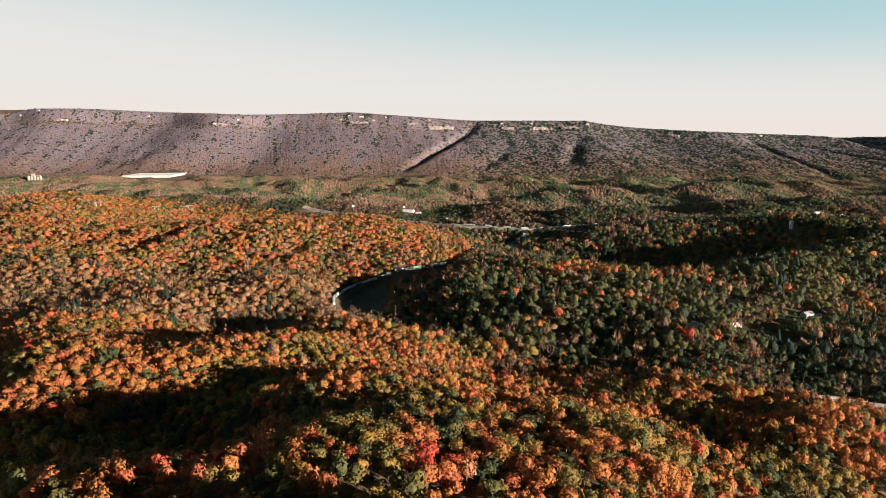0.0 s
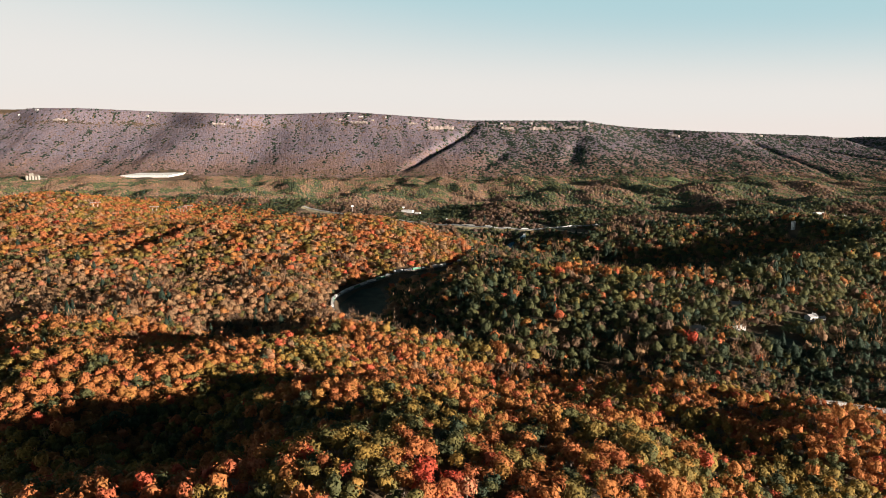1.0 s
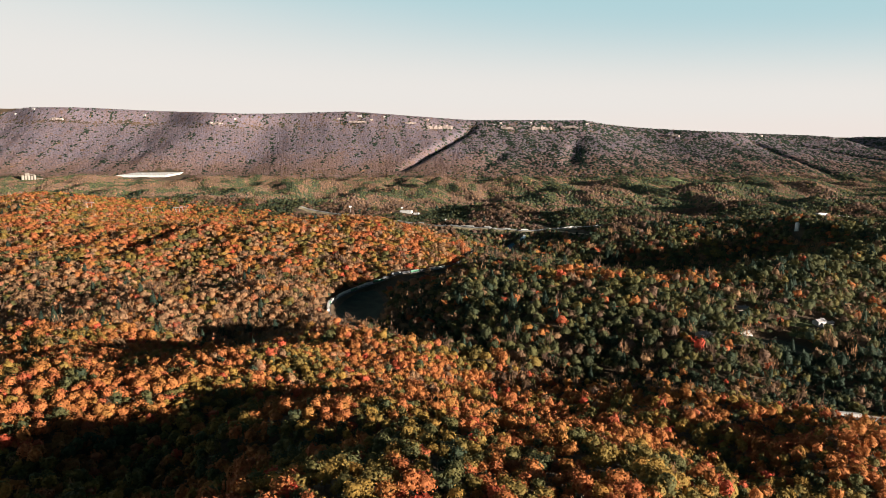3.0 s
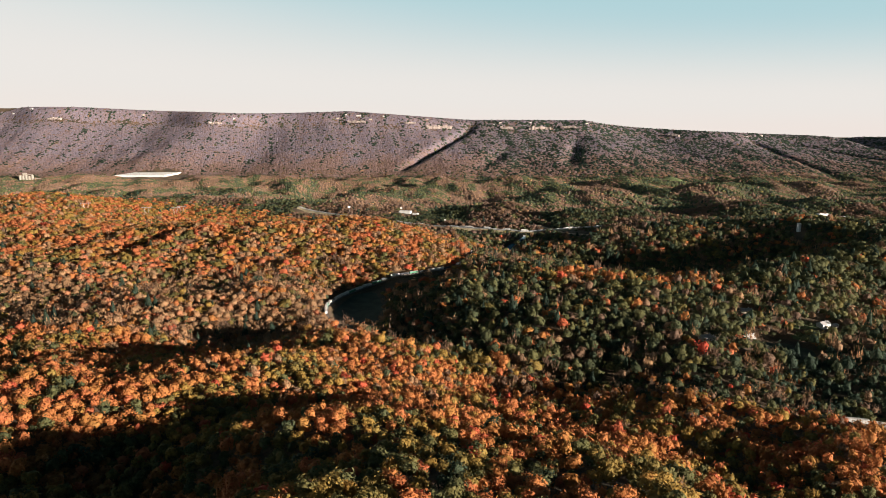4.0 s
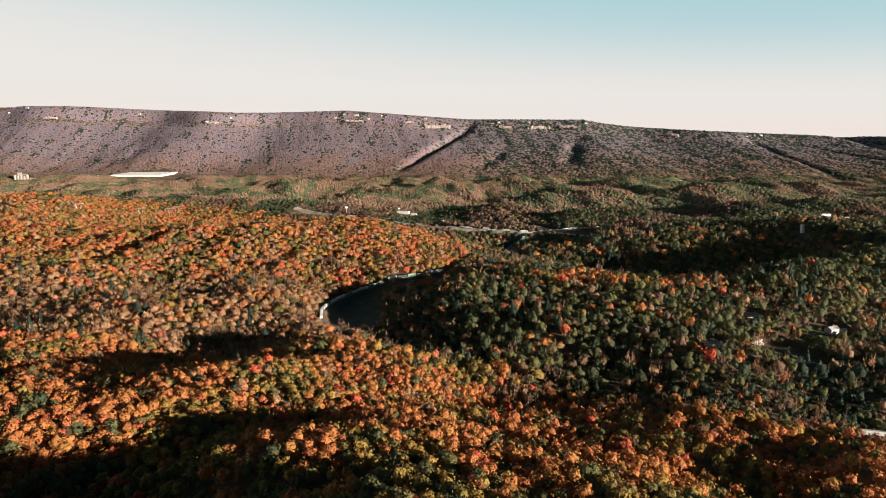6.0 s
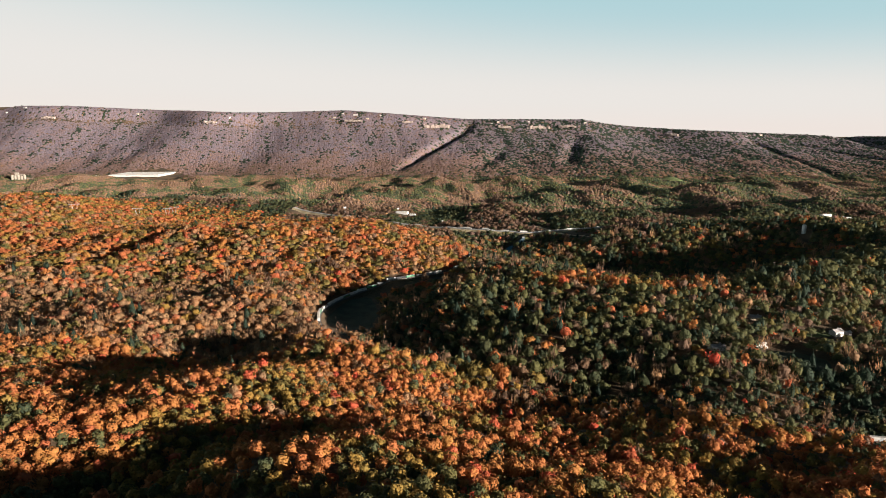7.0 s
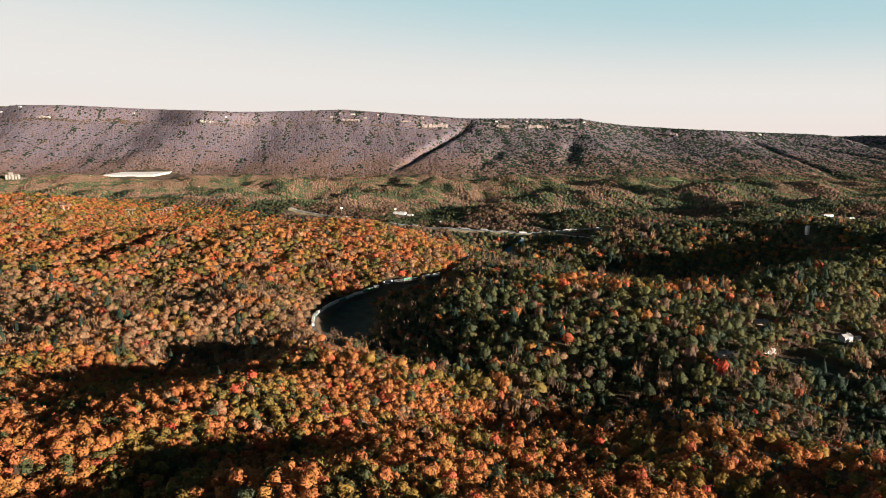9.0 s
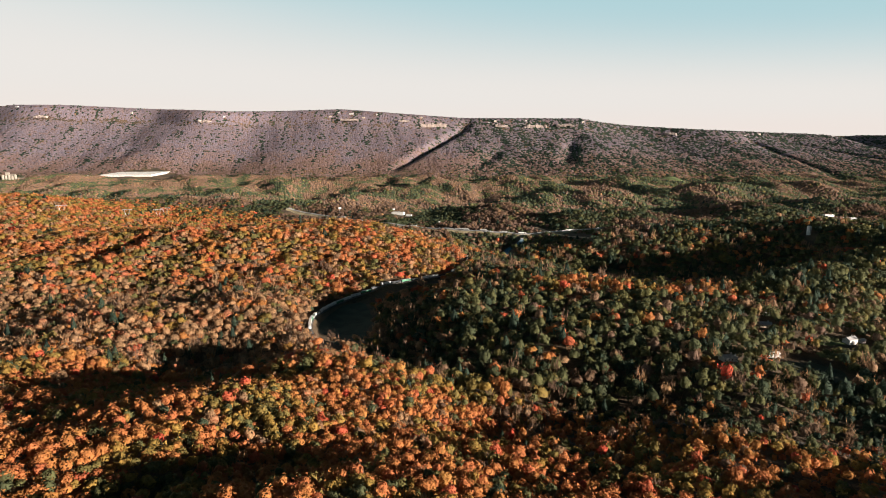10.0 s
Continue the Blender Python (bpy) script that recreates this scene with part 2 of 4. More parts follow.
hill(-24, 496, 32, 32, 8), hill(-170, 496, 32, 32, 3), hill(413, 496, 32, 32, -3), hill(51, 520, 34, 34, -1)
hill(-355, 520, 34, 34, 9), hill(-79, 545, 35, 35, 8), hill(-26, 545, 35, 35, 12), hill(-502, 545, 35, 35, -4)
hill(-291, 545, 35, 35, 9), hill(238, 545, 35, 35, 2), hill(127, 571, 37, 37, -10), hill(-212, 571, 37, 37, -2)
hill(297, 571, 37, 37, -7), hill(-382, 571, 37, 37, 6), hill(547, 599, 63, 63, 3), hill(-281, 599, 39, 39, 5)
hill(251, 599, 39, 39, 12), hill(-103, 599, 39, 39, 13), hill(192, 599, 39, 39, -4), hill(-340, 599, 39, 39, 5)
# the creek bottom and the low ridges round the railway curve
hill(-231, 627, 41, 41, -6), hill(15, 627, 41, 41, -3), hill(-170, 627, 41, 41, -3), hill(-417, 627, 41, 41, 4)
hill(81, 658, 43, 43, 7), hill(338, 658, 43, 43, -5), hill(-48, 658, 43, 43, -5), hill(403, 658, 43, 43, -5)
hill(555, 689, 122, 122, -2), hill(-185, 689, 45, 45, -11), hill(151, 689, 45, 45, 9), hill(488, 689, 45, 45, -7)
hill(286, 689, 45, 45, 3), hill(-319, 689, 45, 45, 4), hill(-615, 723, 77, 77, -15), hill(-53, 723, 47, 47, -15)
hill(-123, 723, 47, 47, 12), hill(-474, 723, 47, 47, -6), hill(18, 723, 47, 47, 8), hill(238, 757, 134, 134, 15)
hill(-275, 757, 49, 49, 6), hill(-348, 757, 49, 49, 7), hill(92, 757, 49, 49, -4), hill(-422, 757, 49, 49, 8)
hill(532, 757, 49, 49, -8), hill(39, 794, 51, 51, 8), hill(-197, 794, 51, 51, 18), hill(-118, 794, 51, 51, -19)
hill(591, 794, 51, 51, -8), hill(-670, 794, 51, 51, -8), hill(-39, 794, 51, 51, 8), hill(658, 832, 54, 54, -8)
hill(-494, 832, 54, 54, 2), hill(0, 832, 54, 54, 12), hill(741, 832, 54, 54, 6), hill(-129, 872, 56, 56, -3)
hill(473, 872, 56, 56, 11), hill(-387, 872, 56, 56, -10), hill(-731, 872, 56, 56, -8), hill(387, 872, 56, 56, 1)
hill(215, 872, 56, 56, 5), hill(-559, 872, 56, 56, 7), hill(-301, 872, 56, 56, -2), hill(-43, 872, 56, 56, -11)
hill(129, 872, 56, 56, 5), hill(-809, 914, 59, 59, -9), hill(719, 914, 59, 59, -6), hill(359, 914, 59, 59, 8)
hill(517, 958, 62, 62, 16), hill(141, 958, 62, 62, 7), hill(-235, 958, 62, 62, -9), hill(-47, 958, 62, 62, 5)
hill(-141, 958, 62, 62, -10), hill(798, 958, 62, 62, -5), hill(-423, 958, 62, 62, 5)
# the hills beyond the railway; the high eastern ones, unseen, added to cast shade
hill(295, 1004, 65, 65, -12), hill(884, 1004, 65, 65, 5), hill(-884, 1004, 65, 65, -6), hill(393, 1004, 65, 65, -10)
hill(0, 1004, 65, 65, -10), hill(-884, 1004, 106, 106, -6), hill(589, 1004, 65, 65, 6), hill(884, 1004, 106, 106, 20)
hill(-462, 1053, 68, 68, 14), hill(-359, 1053, 68, 68, 13), hill(667, 1053, 68, 68, 16), hill(-257, 1053, 68, 68, 19)
hill(-565, 1053, 68, 68, 5), hill(154, 1053, 68, 68, 9), hill(429, 1104, 71, 71, -19), hill(215, 1104, 117, 117, -16)
hill(-107, 1104, 71, 71, 13), hill(-966, 1104, 71, 71, -7), hill(537, 1104, 71, 71, -17), hill(966, 1104, 71, 71, 12)
hill(-644, 1104, 71, 71, 6), hill(954, 1157, 204, 204, 48), hill(617, 1157, 75, 75, -22), hill(281, 1157, 75, 75, -11)
hill(-393, 1157, 75, 75, 10), hill(-505, 1157, 75, 75, 6), hill(-730, 1157, 75, 75, 8), hill(-56, 1157, 75, 75, 6)
hill(-235, 1213, 128, 128, 28), hill(-1056, 1213, 78, 78, -8), hill(-822, 1213, 78, 78, 8), hill(117, 1213, 78, 78, -7)
hill(939, 1213, 78, 78, -6), hill(470, 1213, 78, 78, -5), hill(979, 1271, 82, 82, 4), hill(-32, 1271, 82, 82, 6)
hill(-158, 1271, 82, 82, 18), hill(726, 1271, 82, 82, 13), hill(-826, 1332, 376, 376, 50), hill(363, 1332, 86, 86, 14)
hill(99, 1332, 86, 86, -7), hill(627, 1332, 86, 86, 5), hill(495, 1332, 86, 86, 9), hill(-958, 1332, 86, 86, 8)
hill(-826, 1332, 86, 86, 8), hill(794, 1396, 90, 90, 18), hill(-587, 1396, 90, 90, -9), hill(1209, 1396, 148, 148, 11)
hill(-311, 1396, 90, 90, 7), hill(104, 1396, 90, 90, -8), hill(542, 1464, 95, 95, 14), hill(-903, 1464, 95, 95, 11)
hill(-181, 1464, 95, 95, 10), hill(398, 1464, 95, 95, 6), hill(687, 1464, 95, 95, 7), hill(976, 1464, 95, 95, 3)
hill(-759, 1464, 95, 95, 4), hill(-492, 1534, 99, 99, -6), hill(-945, 1534, 99, 99, 14), hill(-1147, 1608, 170, 170, 25)
hill(-514, 1608, 170, 170, -4), hill(752, 1608, 104, 104, 6), hill(-673, 1608, 104, 104, -9), hill(593, 1608, 104, 104, 5)
hill(119, 1608, 104, 104, 4), hill(-41, 1686, 109, 109, -6), hill(-869, 1686, 109, 109, 5), hill(-1035, 1686, 109, 109, 16)
hill(1170, 1767, 187, 187, -8), hill(-1430, 1767, 114, 114, 13), hill(477, 1767, 114, 114, -7), hill(-1257, 1767, 114, 114, 16)
hill(130, 1767, 114, 114, -5), hill(317, 1852, 196, 196, -5), hill(680, 1852, 120, 120, -7), hill(-997, 1941, 126, 126, -3)
hill(-617, 1941, 126, 126, -3), hill(-845, 2035, 132, 132, -7), hill(-1242, 2035, 132, 132, -7), hill(-447, 2035, 132, 132, -5)
hill(546, 2035, 132, 132, 4), hill(1143, 2035, 132, 132, 3), hill(149, 2035, 132, 132, 2)
# gullies down the hillsides
hill(-722, 1165, 15, 40, -20, -30)
hill(-505, 975, 15, 45, -15, -30)
hill(-390, 930, 15, 40, -14, -30)
hill(-388, 1005, 14, 42, -15, -30)
hill(-255, 1003, 14, 42, -14, -30)
hill(-470, 1025, 16, 45, -15, -30)
hill(-585, 1012, 15, 40, -14, -30)
hill(-180, 1028, 12, 35, -11, -30)
hill(-312, 962, 14, 38, -13, -30)
hill(-110, 1072, 13, 34, -10, -30)
# unseen shade-casting brow below the camera, and the deep hollow behind the far ridge
hill(-75, 158, 26, 12, -5), hill(-14, 126, 27, 9, 9), hill(26, 122, 26, 9, 6), hill(310, 1212, 95, 50, -23), hill(915, 1075, 65, 75, -21)
# far side of the valley
hill(165, 1850, 80, 85, 36), hill(-60, 2000, 60, 60, 13), hill(330, 1700, 60, 60, 26), hill(480, 1750, 85, 70, 42)
hill(850, 1800, 100, 90, 47), hill(1300, 1960, 150, 110, 39), hill(560, 2190, 100, 80, 40), hill(300, 2150, 80, 70, 22)
hill(910, 2260, 110, 90, 43), hill(1280, 2600, 160, 110, 39), hill(250, 2500, 120, 90, 29), hill(700, 2640, 120, 90, 31)
hill(-390, 1960, 140, 80, 29), hill(-150, 2250, 110, 70, 26), hill(-800, 1950, 180, 110, 36), hill(-420, 2550, 150, 90, 22)
hill(-700, 2200, 120, 80, 23), hill(-1200, 2300, 200, 110, 29)
knobs = np.random.RandomState(5)
for k in range(46):
    ky = knobs.uniform(1350, 2900)
    kx, ka, kb, kh = knobs.uniform(-0.72, 0.72) * ky, knobs.uniform(45, 90), knobs.uniform(45, 80), knobs.uniform(12, 34)
    if ky > 1950:
        hill(kx, ky, ka, kb, 0.8 * kh)


def smooth(a, b, v):
    s = np.clip((v - a) / (b - a), 0, 1)
    return s * s * (3 - 2 * s)


WAVES = [(np.random.RandomState(7 + i).uniform(0, 6.28, 9), np.random.RandomState(57 + i).uniform(0.6, 1.7, 9),
          np.random.RandomState(97 + i).uniform(0, 6.28, 9)) for i in range(3)]


def rolling(x, y, size, k=0):
    """Smooth uneven relief between about -1 and 1, with bumps of that size."""
    out = 0
    for turn, freq, phase in zip(*WAVES[k]):
        out = out + np.sin((x * np.cos(turn) + y * np.sin(turn)) * freq * 6.28 / size + phase)
    return out / 4.2


CREST_X = (-3400, -2900, -2430, -1900, -1320, -1030, -630, -310, 140, 870, 980, 1190, 1560, 1900, 2480, 3000, 3400)
CREST_Z = (372, 366, 364, 344, 321, 328, 338, 314, 284, 282, 262, 240, 216, 202, 184, 178, 176)


def mountain(x, y):
    """The long escarpment with its cliff line, ravines and the two straight cuts."""
    crest = 4150 + 60 * np.sin(x / 900.0) - 0.05 * x + 70 * rolling(x, x * 0, 900, 1)
    toe = 3080 - 0.10 * x + 90 * rolling(x, y * 0.3, 1300, 2)
    s = (y - toe) / (crest - toe)
    c = np.clip(s, 0, 1)
    face = 0.90 * c ** 1.25 + 0.10 * smooth(0.84, 0.98, c)
    z = (np.interp(x, CREST_X, CREST_Z) + 5) * face
    band = smooth(0.02, 0.3, c) * (1 - smooth(0.9, 1.0, c))
    z = z + band * (3 * rolling(x * 1.3 + y * 0.35, y * 0.35, 480, 0) + 3 * rolling(x + y * 0.2, y * 0.9, 190, 2))
    for x0, y0, x1, y1, wide, deep in ((150, 4090, -230, 3300, 24, 30), (760, 3850, 640, 3350, 30, 17), (330, 3650, 190, 3330, 34, 15),
                                       (-1650, 3800, -1800, 3350, 40, 5), (1850, 3950, 1850, 2950, 24, 20), (2100, 3950, 2420, 3250, 24, 14), (2540, 4200, 2760, 3300, 75, 75),
                                       (-1000, 3850, -1090, 3400, 45, 5)):
        t = np.clip(((x - x0) * (x1 - x0) + (y - y0) * (y1 - y0)) / ((x1 - x0) ** 2 + (y1 - y0) ** 2), 0, 1)
        d = np.hypot(x - x0 - t * (x1 - x0), y - y0 - t * (y1 - y0))
        z = z - deep * np.exp(-0.5 * (d / wide) ** 2) * (0.35 + 0.65 * np.sin(np.pi * np.clip(t * 0.9 + 0.08, 0, 1)))
    return z


def land(x, y):
    x, y = np.asarray(x, float), np.asarray(y, float)
    z = -14 - 14 * smooth(1000, 1350, y) + 26 * smooth(1700, 3300, y)
    for cx, cy, rx, ry, h, c, s in HILLS:
        u, v = ((x - cx) * c + (y - cy) * s) / rx, (-(x - cx) * s + (y - cy) * c) / ry
        z = z + h * np.exp(-0.5 * (u * u + v * v))
    far = smooth(1600, 2300, y) * (1 - smooth(2900, 3300, y))
    z = z + far * (9 * rolling(x, y, 520, 1) + 8 * rolling(x, y, 190, 0))
    z = z + 3 * rolling(x, y, 115, 2) * smooth(880, 960, y) * (1 - smooth(2300, 2800, y))
    return z + mountain(x, y) * smooth(2700, 3200, y)


def mesh_from(name, verts, faces_size, mat, hue=None, smooth_faces=False, index=None):
    """A mesh from arrays: every face has faces_size corners."""
    me = bpy.data.meshes.new(name)
    n = len(verts)
    idx = np.arange(n, dtype=np.int32) if index is None else np.asarray(index, np.int32).ravel()
    k = len(idx) // faces_size
    me.vertices.add(n)
    me.vertices.foreach_set("co", np.asarray(verts, np.float32).ravel())
    me.loops.add(len(idx))
    me.loops.foreach_set("vertex_index", idx)
    me.polygons.add(k)
    me.polygons.foreach_set("loop_start", np.arange(0, len(idx), faces_size, dtype=np.int32))
    if hue is not None:
        me.attributes.new("hue", "FLOAT", "POINT").data.foreach_set("value", np.asarray(hue, np.float32))
    me.polygons.foreach_set("use_smooth", np.full(k, smooth_faces))
    me.materials.append(mat)
    me.update(calc_edges=True)
    return me


# ---- ground: one sheet out to the horizon ----
def build_ground():
    v = np.concatenate([np.linspace(-500, 120, 26)[:-1], np.geomspace(120, 4400, 280)[:-1], np.geomspace(4400, 9000, 14)])
    u = np.linspace(-1, 1, 221)
    Y, U = np.meshgrid(v, u, indexing="ij")
    X = U * (420 + 0.86 * np.maximum(Y, 0))
    Z = land(X, Y)
    rows, cols = Y.shape
    a = (np.arange(rows - 1)[:, None] * cols + np.arange(cols - 1)[None]).ravel()
    me = mesh_from("ground", np.stack([X, Y, Z], -1).reshape(-1, 3), 4, M_GROUND, smooth_faces=True, index=np.stack([a, a + 1, a + cols + 1, a + cols], -1))
    tagged(new("ground", me), "brown leaf litter and soil under the autumn forest", "ground", kind="structure")


build_ground()

# ---- trees ----
rng = np.random.RandomState(11)


def crown(seed, around, rows, lumps=9, rough=0.07, cards=0, size=0.16, wide=1.0, tall=1.0, loose=False):
    """One crown of radius about 1 as triangles: the outer skin of a cluster of round lumps, with some loose leaf sprays."""
    r = np.random.RandomState(seed)
    h = np.linspace(-0.2, 0.62, lumps)
    a = np.arange(lumps) * 2.4 + r.uniform(-0.5, 0.5, lumps)
    out = np.sqrt(np.clip(1 - h ** 2, 0, 1)) * r.uniform(0.42, 0.62, lumps)
    mid = np.concatenate([np.zeros((1, 3)), np.stack([np.cos(a) * out, np.sin(a) * out, h], -1)])
    size_of = np.concatenate([[0.66], r.uniform(0.34, 0.5, lumps)])

    def skin(d):
        b = d @ mid.T
        q = b * b - (mid ** 2).sum(1) + size_of ** 2
        reach = np.where(q > 0, b + np.sqrt(np.maximum(q, 0)), 0).max(1)
        return d * (reach * (1 + rough * r.normal(size=len(d))))[:, None] * (wide, wide, tall)

    rings = [skin(np.array([[0, 0, 1.0]]))]
    for k in range(1, rows + 1):
        pol = 2.15 * (k - 0.35) / rows if rows > 1 else 1.85
        az = (np.arange(around) + 0.5 * (k % 2)) * 6.2832 / around + r.uniform(-0.2, 0.2, around) * 3 / around
        rings.append(skin(np.stack([np.cos(az) * np.sin(pol), np.sin(az) * np.sin(pol), np.full(around, np.cos(pol))], -1)))
    points = np.concatenate(rings)
    tris = [(0, 1 + i, 1 + (i + 1) % around) for i in range(around)]
    for k in range(rows - 1):
        up, lo = 1 + k * around, 1 + (k + 1) * around
        for i in range(around):
            j = (i + 1) % around
            if k % 2:
                tris += [(up + i, lo + i, up + j), (up + j, lo + i, lo + j)]
            else:
                tris += [(up + i, lo + i, lo + j), (up + i, lo + j, up + j)]
    tris = np.array(tris)
    if cards:
        d = r.normal(size=(cards, 3))
        d[:, 2] = np.abs(d[:, 2]) - 0.35
        d /= np.linalg.norm(d, axis=1)[:, None]
        p = skin(d) * r.uniform(0.45 if loose else 0.86, 1.08, (cards, 1))
        nrm = d + r.normal(size=(cards, 3)) * (0.8 if loose else 0.42)
        nrm /= np.linalg.norm(nrm, axis=1)[:, None]
        t = np.cross(nrm, r.normal(size=(cards, 3)))
        t /= np.linalg.norm(t, axis=1)[:, None]
        u = np.cross(nrm, t)
        if loose:
            # twigs reach upwards
            t, u = t * 0.3 + d * 0.4 + (0, 0, 1.1), u * 0.42
        z = size * r.uniform(0.6, 1.3, (cards, 1))
        sprays = np.stack([p + z * (math.cos(g) * t + math.sin(g) * u) for g in (0, 2.1, 4.2)], 1).reshape(-1, 3)
        if loose:
            return sprays, np.arange(3 * cards).reshape(-1, 3)
        tris = np.concatenate([tris, len(points) + np.arange(3 * cards).reshape(-1, 3)])
        points = np.concatenate([points * 0.8, sprays])
    return points, tris


def crowns(around, rows, cards=0, size=0.16, lumps=9):
    """Crown shapes for a stretch of forest: leafy, bare and pine."""
    leafy = [crown(100 + i, around, rows, lumps, 0.06, cards, size, 1.0, (0.85, 1.0, 1.15)[i % 3]) for i in range(9)]
    bare = [crown(200 + i, around, rows, 5, 0.12, cards + 30, size * 0.75 + 0.02, 0.85, 1.15, True) for i in range(4)]
    pine = []
    for i in range(3):
        c, f = crown(300 + i, around, rows, lumps, 0.1, cards, size)
        z = (c[:, 2:] + 0.6) / 1.6
        pine.append((np.concatenate([c[:, :2] * np.clip(1.05 - z * 0.85, 0.1, 1), c[:, 2:] * 1.6], -1), f))
    return leafy, bare, pine


def plant(xy, radius, hue, kind, lod):
    """Joined forest: xy (n,2), crown radius, hue and kind (0 leafy, 1 bare, 2 pine) of each tree."""
    n = len(xy)
    z = land(xy[:, 0], xy[:, 1])
    verts, hues, faces, base = [], [], [], 0
    pick = rng.randint(0, 60, n)
    turn = rng.uniform(0, 6.28, n)
    for k in range(3):
        shapes = lod[k]
        for i, (t, f) in enumerate(shapes):
            m = (kind == k) & (pick % len(shapes) == i)
            if not m.any():
                continue
            c, s, r = np.cos(turn[m])[:, None], np.sin(turn[m])[:, None], radius[m][:, None]
            px, py = xy[m].T
            lift = ((1.45, 1.6, 1.5)[k] - 1.05 * smooth(1250, 1900, py))[:, None]
            uneven = 0.17 + 0.15 * np.maximum(smooth(-60, 60, px), smooth(-120, -70, px) * smooth(330, 280, py))
            tall = (0.92, 1.1, 1.2)[k] * (1 - 0.12 * smooth(600, 750, py) - 0.10 * smooth(850, 1000, py) - 0.26 * smooth(1500, 2000, py) - 0.11 * smooth(2900, 3200, py))
            tall = tall * (1 + 0.1 * smooth(0, 80, px) * smooth(430, 520, py) * smooth(1100, 950, py))
            tall = (tall * (1 + uneven * rng.uniform(-1, 1.2, len(px))))[:, None]
            # a few tall trees stand out of the hollow
            hollow = smooth(-190, -150, px) * smooth(-5, -25, px) * smooth(310, 280, py)
            tall = tall * np.where(rng.uniform(size=len(px)) < 0.05 * hollow, rng.uniform(1.15, 1.5, len(px)), 1.0)[:, None]
            dx, dy = r * (c * t[:, 0] - s * t[:, 1]), r * (s * t[:, 0] + c * t[:, 1])
            # closed canopies follow the slope
            lean = smooth(1000, 1500, py) / 12
            sx = ((land(px + 6, py) - land(px - 6, py)) * lean)[:, None]
            sy = ((land(px, py + 6) - land(px, py - 6)) * lean)[:, None]
            v = np.stack([px[:, None] + dx, py[:, None] + dy,
                          z[m][:, None] + sx * dx + sy * dy + r * tall * (t[:, 2] + lift) + (0.14 - 0.1 * smooth(1500, 2900, py))[:, None] * r * rng.normal(size=r.shape)], -1)
            verts.append(v.reshape(-1, 3))
            hues.append(np.repeat(hue[m], len(t)))
            faces.append((base + np.arange(len(px))[:, None, None] * len(t) + f).reshape(-1, 3))
            base += len(px) * len(t)
    return np.concatenate(verts), np.concatenate(hues), np.concatenate(faces)


def scatter(y0, y1, spacing, jitter=0.42, widen=0.745, pad=55):
    """Points over the wedge of land between two distances, thinned to an even spacing."""
    ys = np.arange(y0, y1, spacing)
    out = []
    for k, yy in enumerate(ys):
        half = widen * yy + pad
        xs = np.arange(-half, half, spacing) + (k % 2) * spacing / 2
        out.append(np.stack([xs, np.full_like(xs, yy)], -1))
    p = np.concatenate(out)
    return p + rng.uniform(-jitter, jitter, p.shape) * spacing


def distance_to(x, y, line):
    """Distance from points to a polyline."""
    best = np.full(x.shape, 1e9)
    for (x0, y0), (x1, y1) in zip(line, line[1:]):
        t = np.clip(((x - x0) * (x1 - x0) + (y - y0) * (y1 - y0)) / ((x1 - x0) ** 2 + (y1 - y0) ** 2), 0, 1)
        best = np.minimum(best, np.hypot(x - x0 - t * (x1 - x0), y - y0 - t * (y1 - y0)))
    return best


TRACK = [(56, 1290), (44, 1205), (44, 1140), (30, 1085), (5, 1040), (-20, 1012), (-50, 988), (-84, 962), (-107, 940), (-124, 920), (-139, 888), (-147, 850), (-150, 811),
         (-147, 780), (-139, 748), (-122, 712), (-92, 672), (-50, 632), (10, 597), (80, 570), (150, 545), (215, 512), (275, 484), (306, 477), (340, 464), (420, 440), (540, 400)]
ROAD = [(-425, 1842), (-401, 1830), (-297, 1770), (-208, 1700), (-130, 1651), (-57, 1618), (13, 1583), (81, 1557), (147, 1534), (190, 1525), (260, 1535), (350, 1560), (520, 1600)]
SIDE_ROAD = [(190, 1660), (226, 1622), (253, 1566), (274, 1500), (296, 1445), (310, 1400)]
CREEK = [(182, 1540), (176, 1500), (176, 1462), (160, 1426), (138, 1398), (130, 1352), (140, 1313), (150, 1270)]
# centre, half-axes and turn of the open fields and yards
FIELDS = [(-114, 824, 36, 108, 6), (338, 636, 30, 42, -30), (385, 694, 22, 10, 20), (405, 726, 24, 10, 20), (311, 668, 14, 12, 0), (434, 730, 20, 12, 0), (-1432, 3120, 190, 200, 0), (-1640, 2990, 140, 45, 0),
          (-115, 1855, 45, 40, 0), (0, 1590, 130, 20, -22), (945, 2700, 55, 32, 0), (1085, 1800, 65, 38, 0), (-1880, 2830, 90, 90, 0),
          (303, 651, 28, 12, 63), (411, 707, 30, 14, 58), (428, 714, 28, 11, 58), (339, 738, 30, 10, 64), (248, 618, 24, 10, 68), (690, 1272, 60, 14, 62), (-150, 1606, 150, 26, -27)]


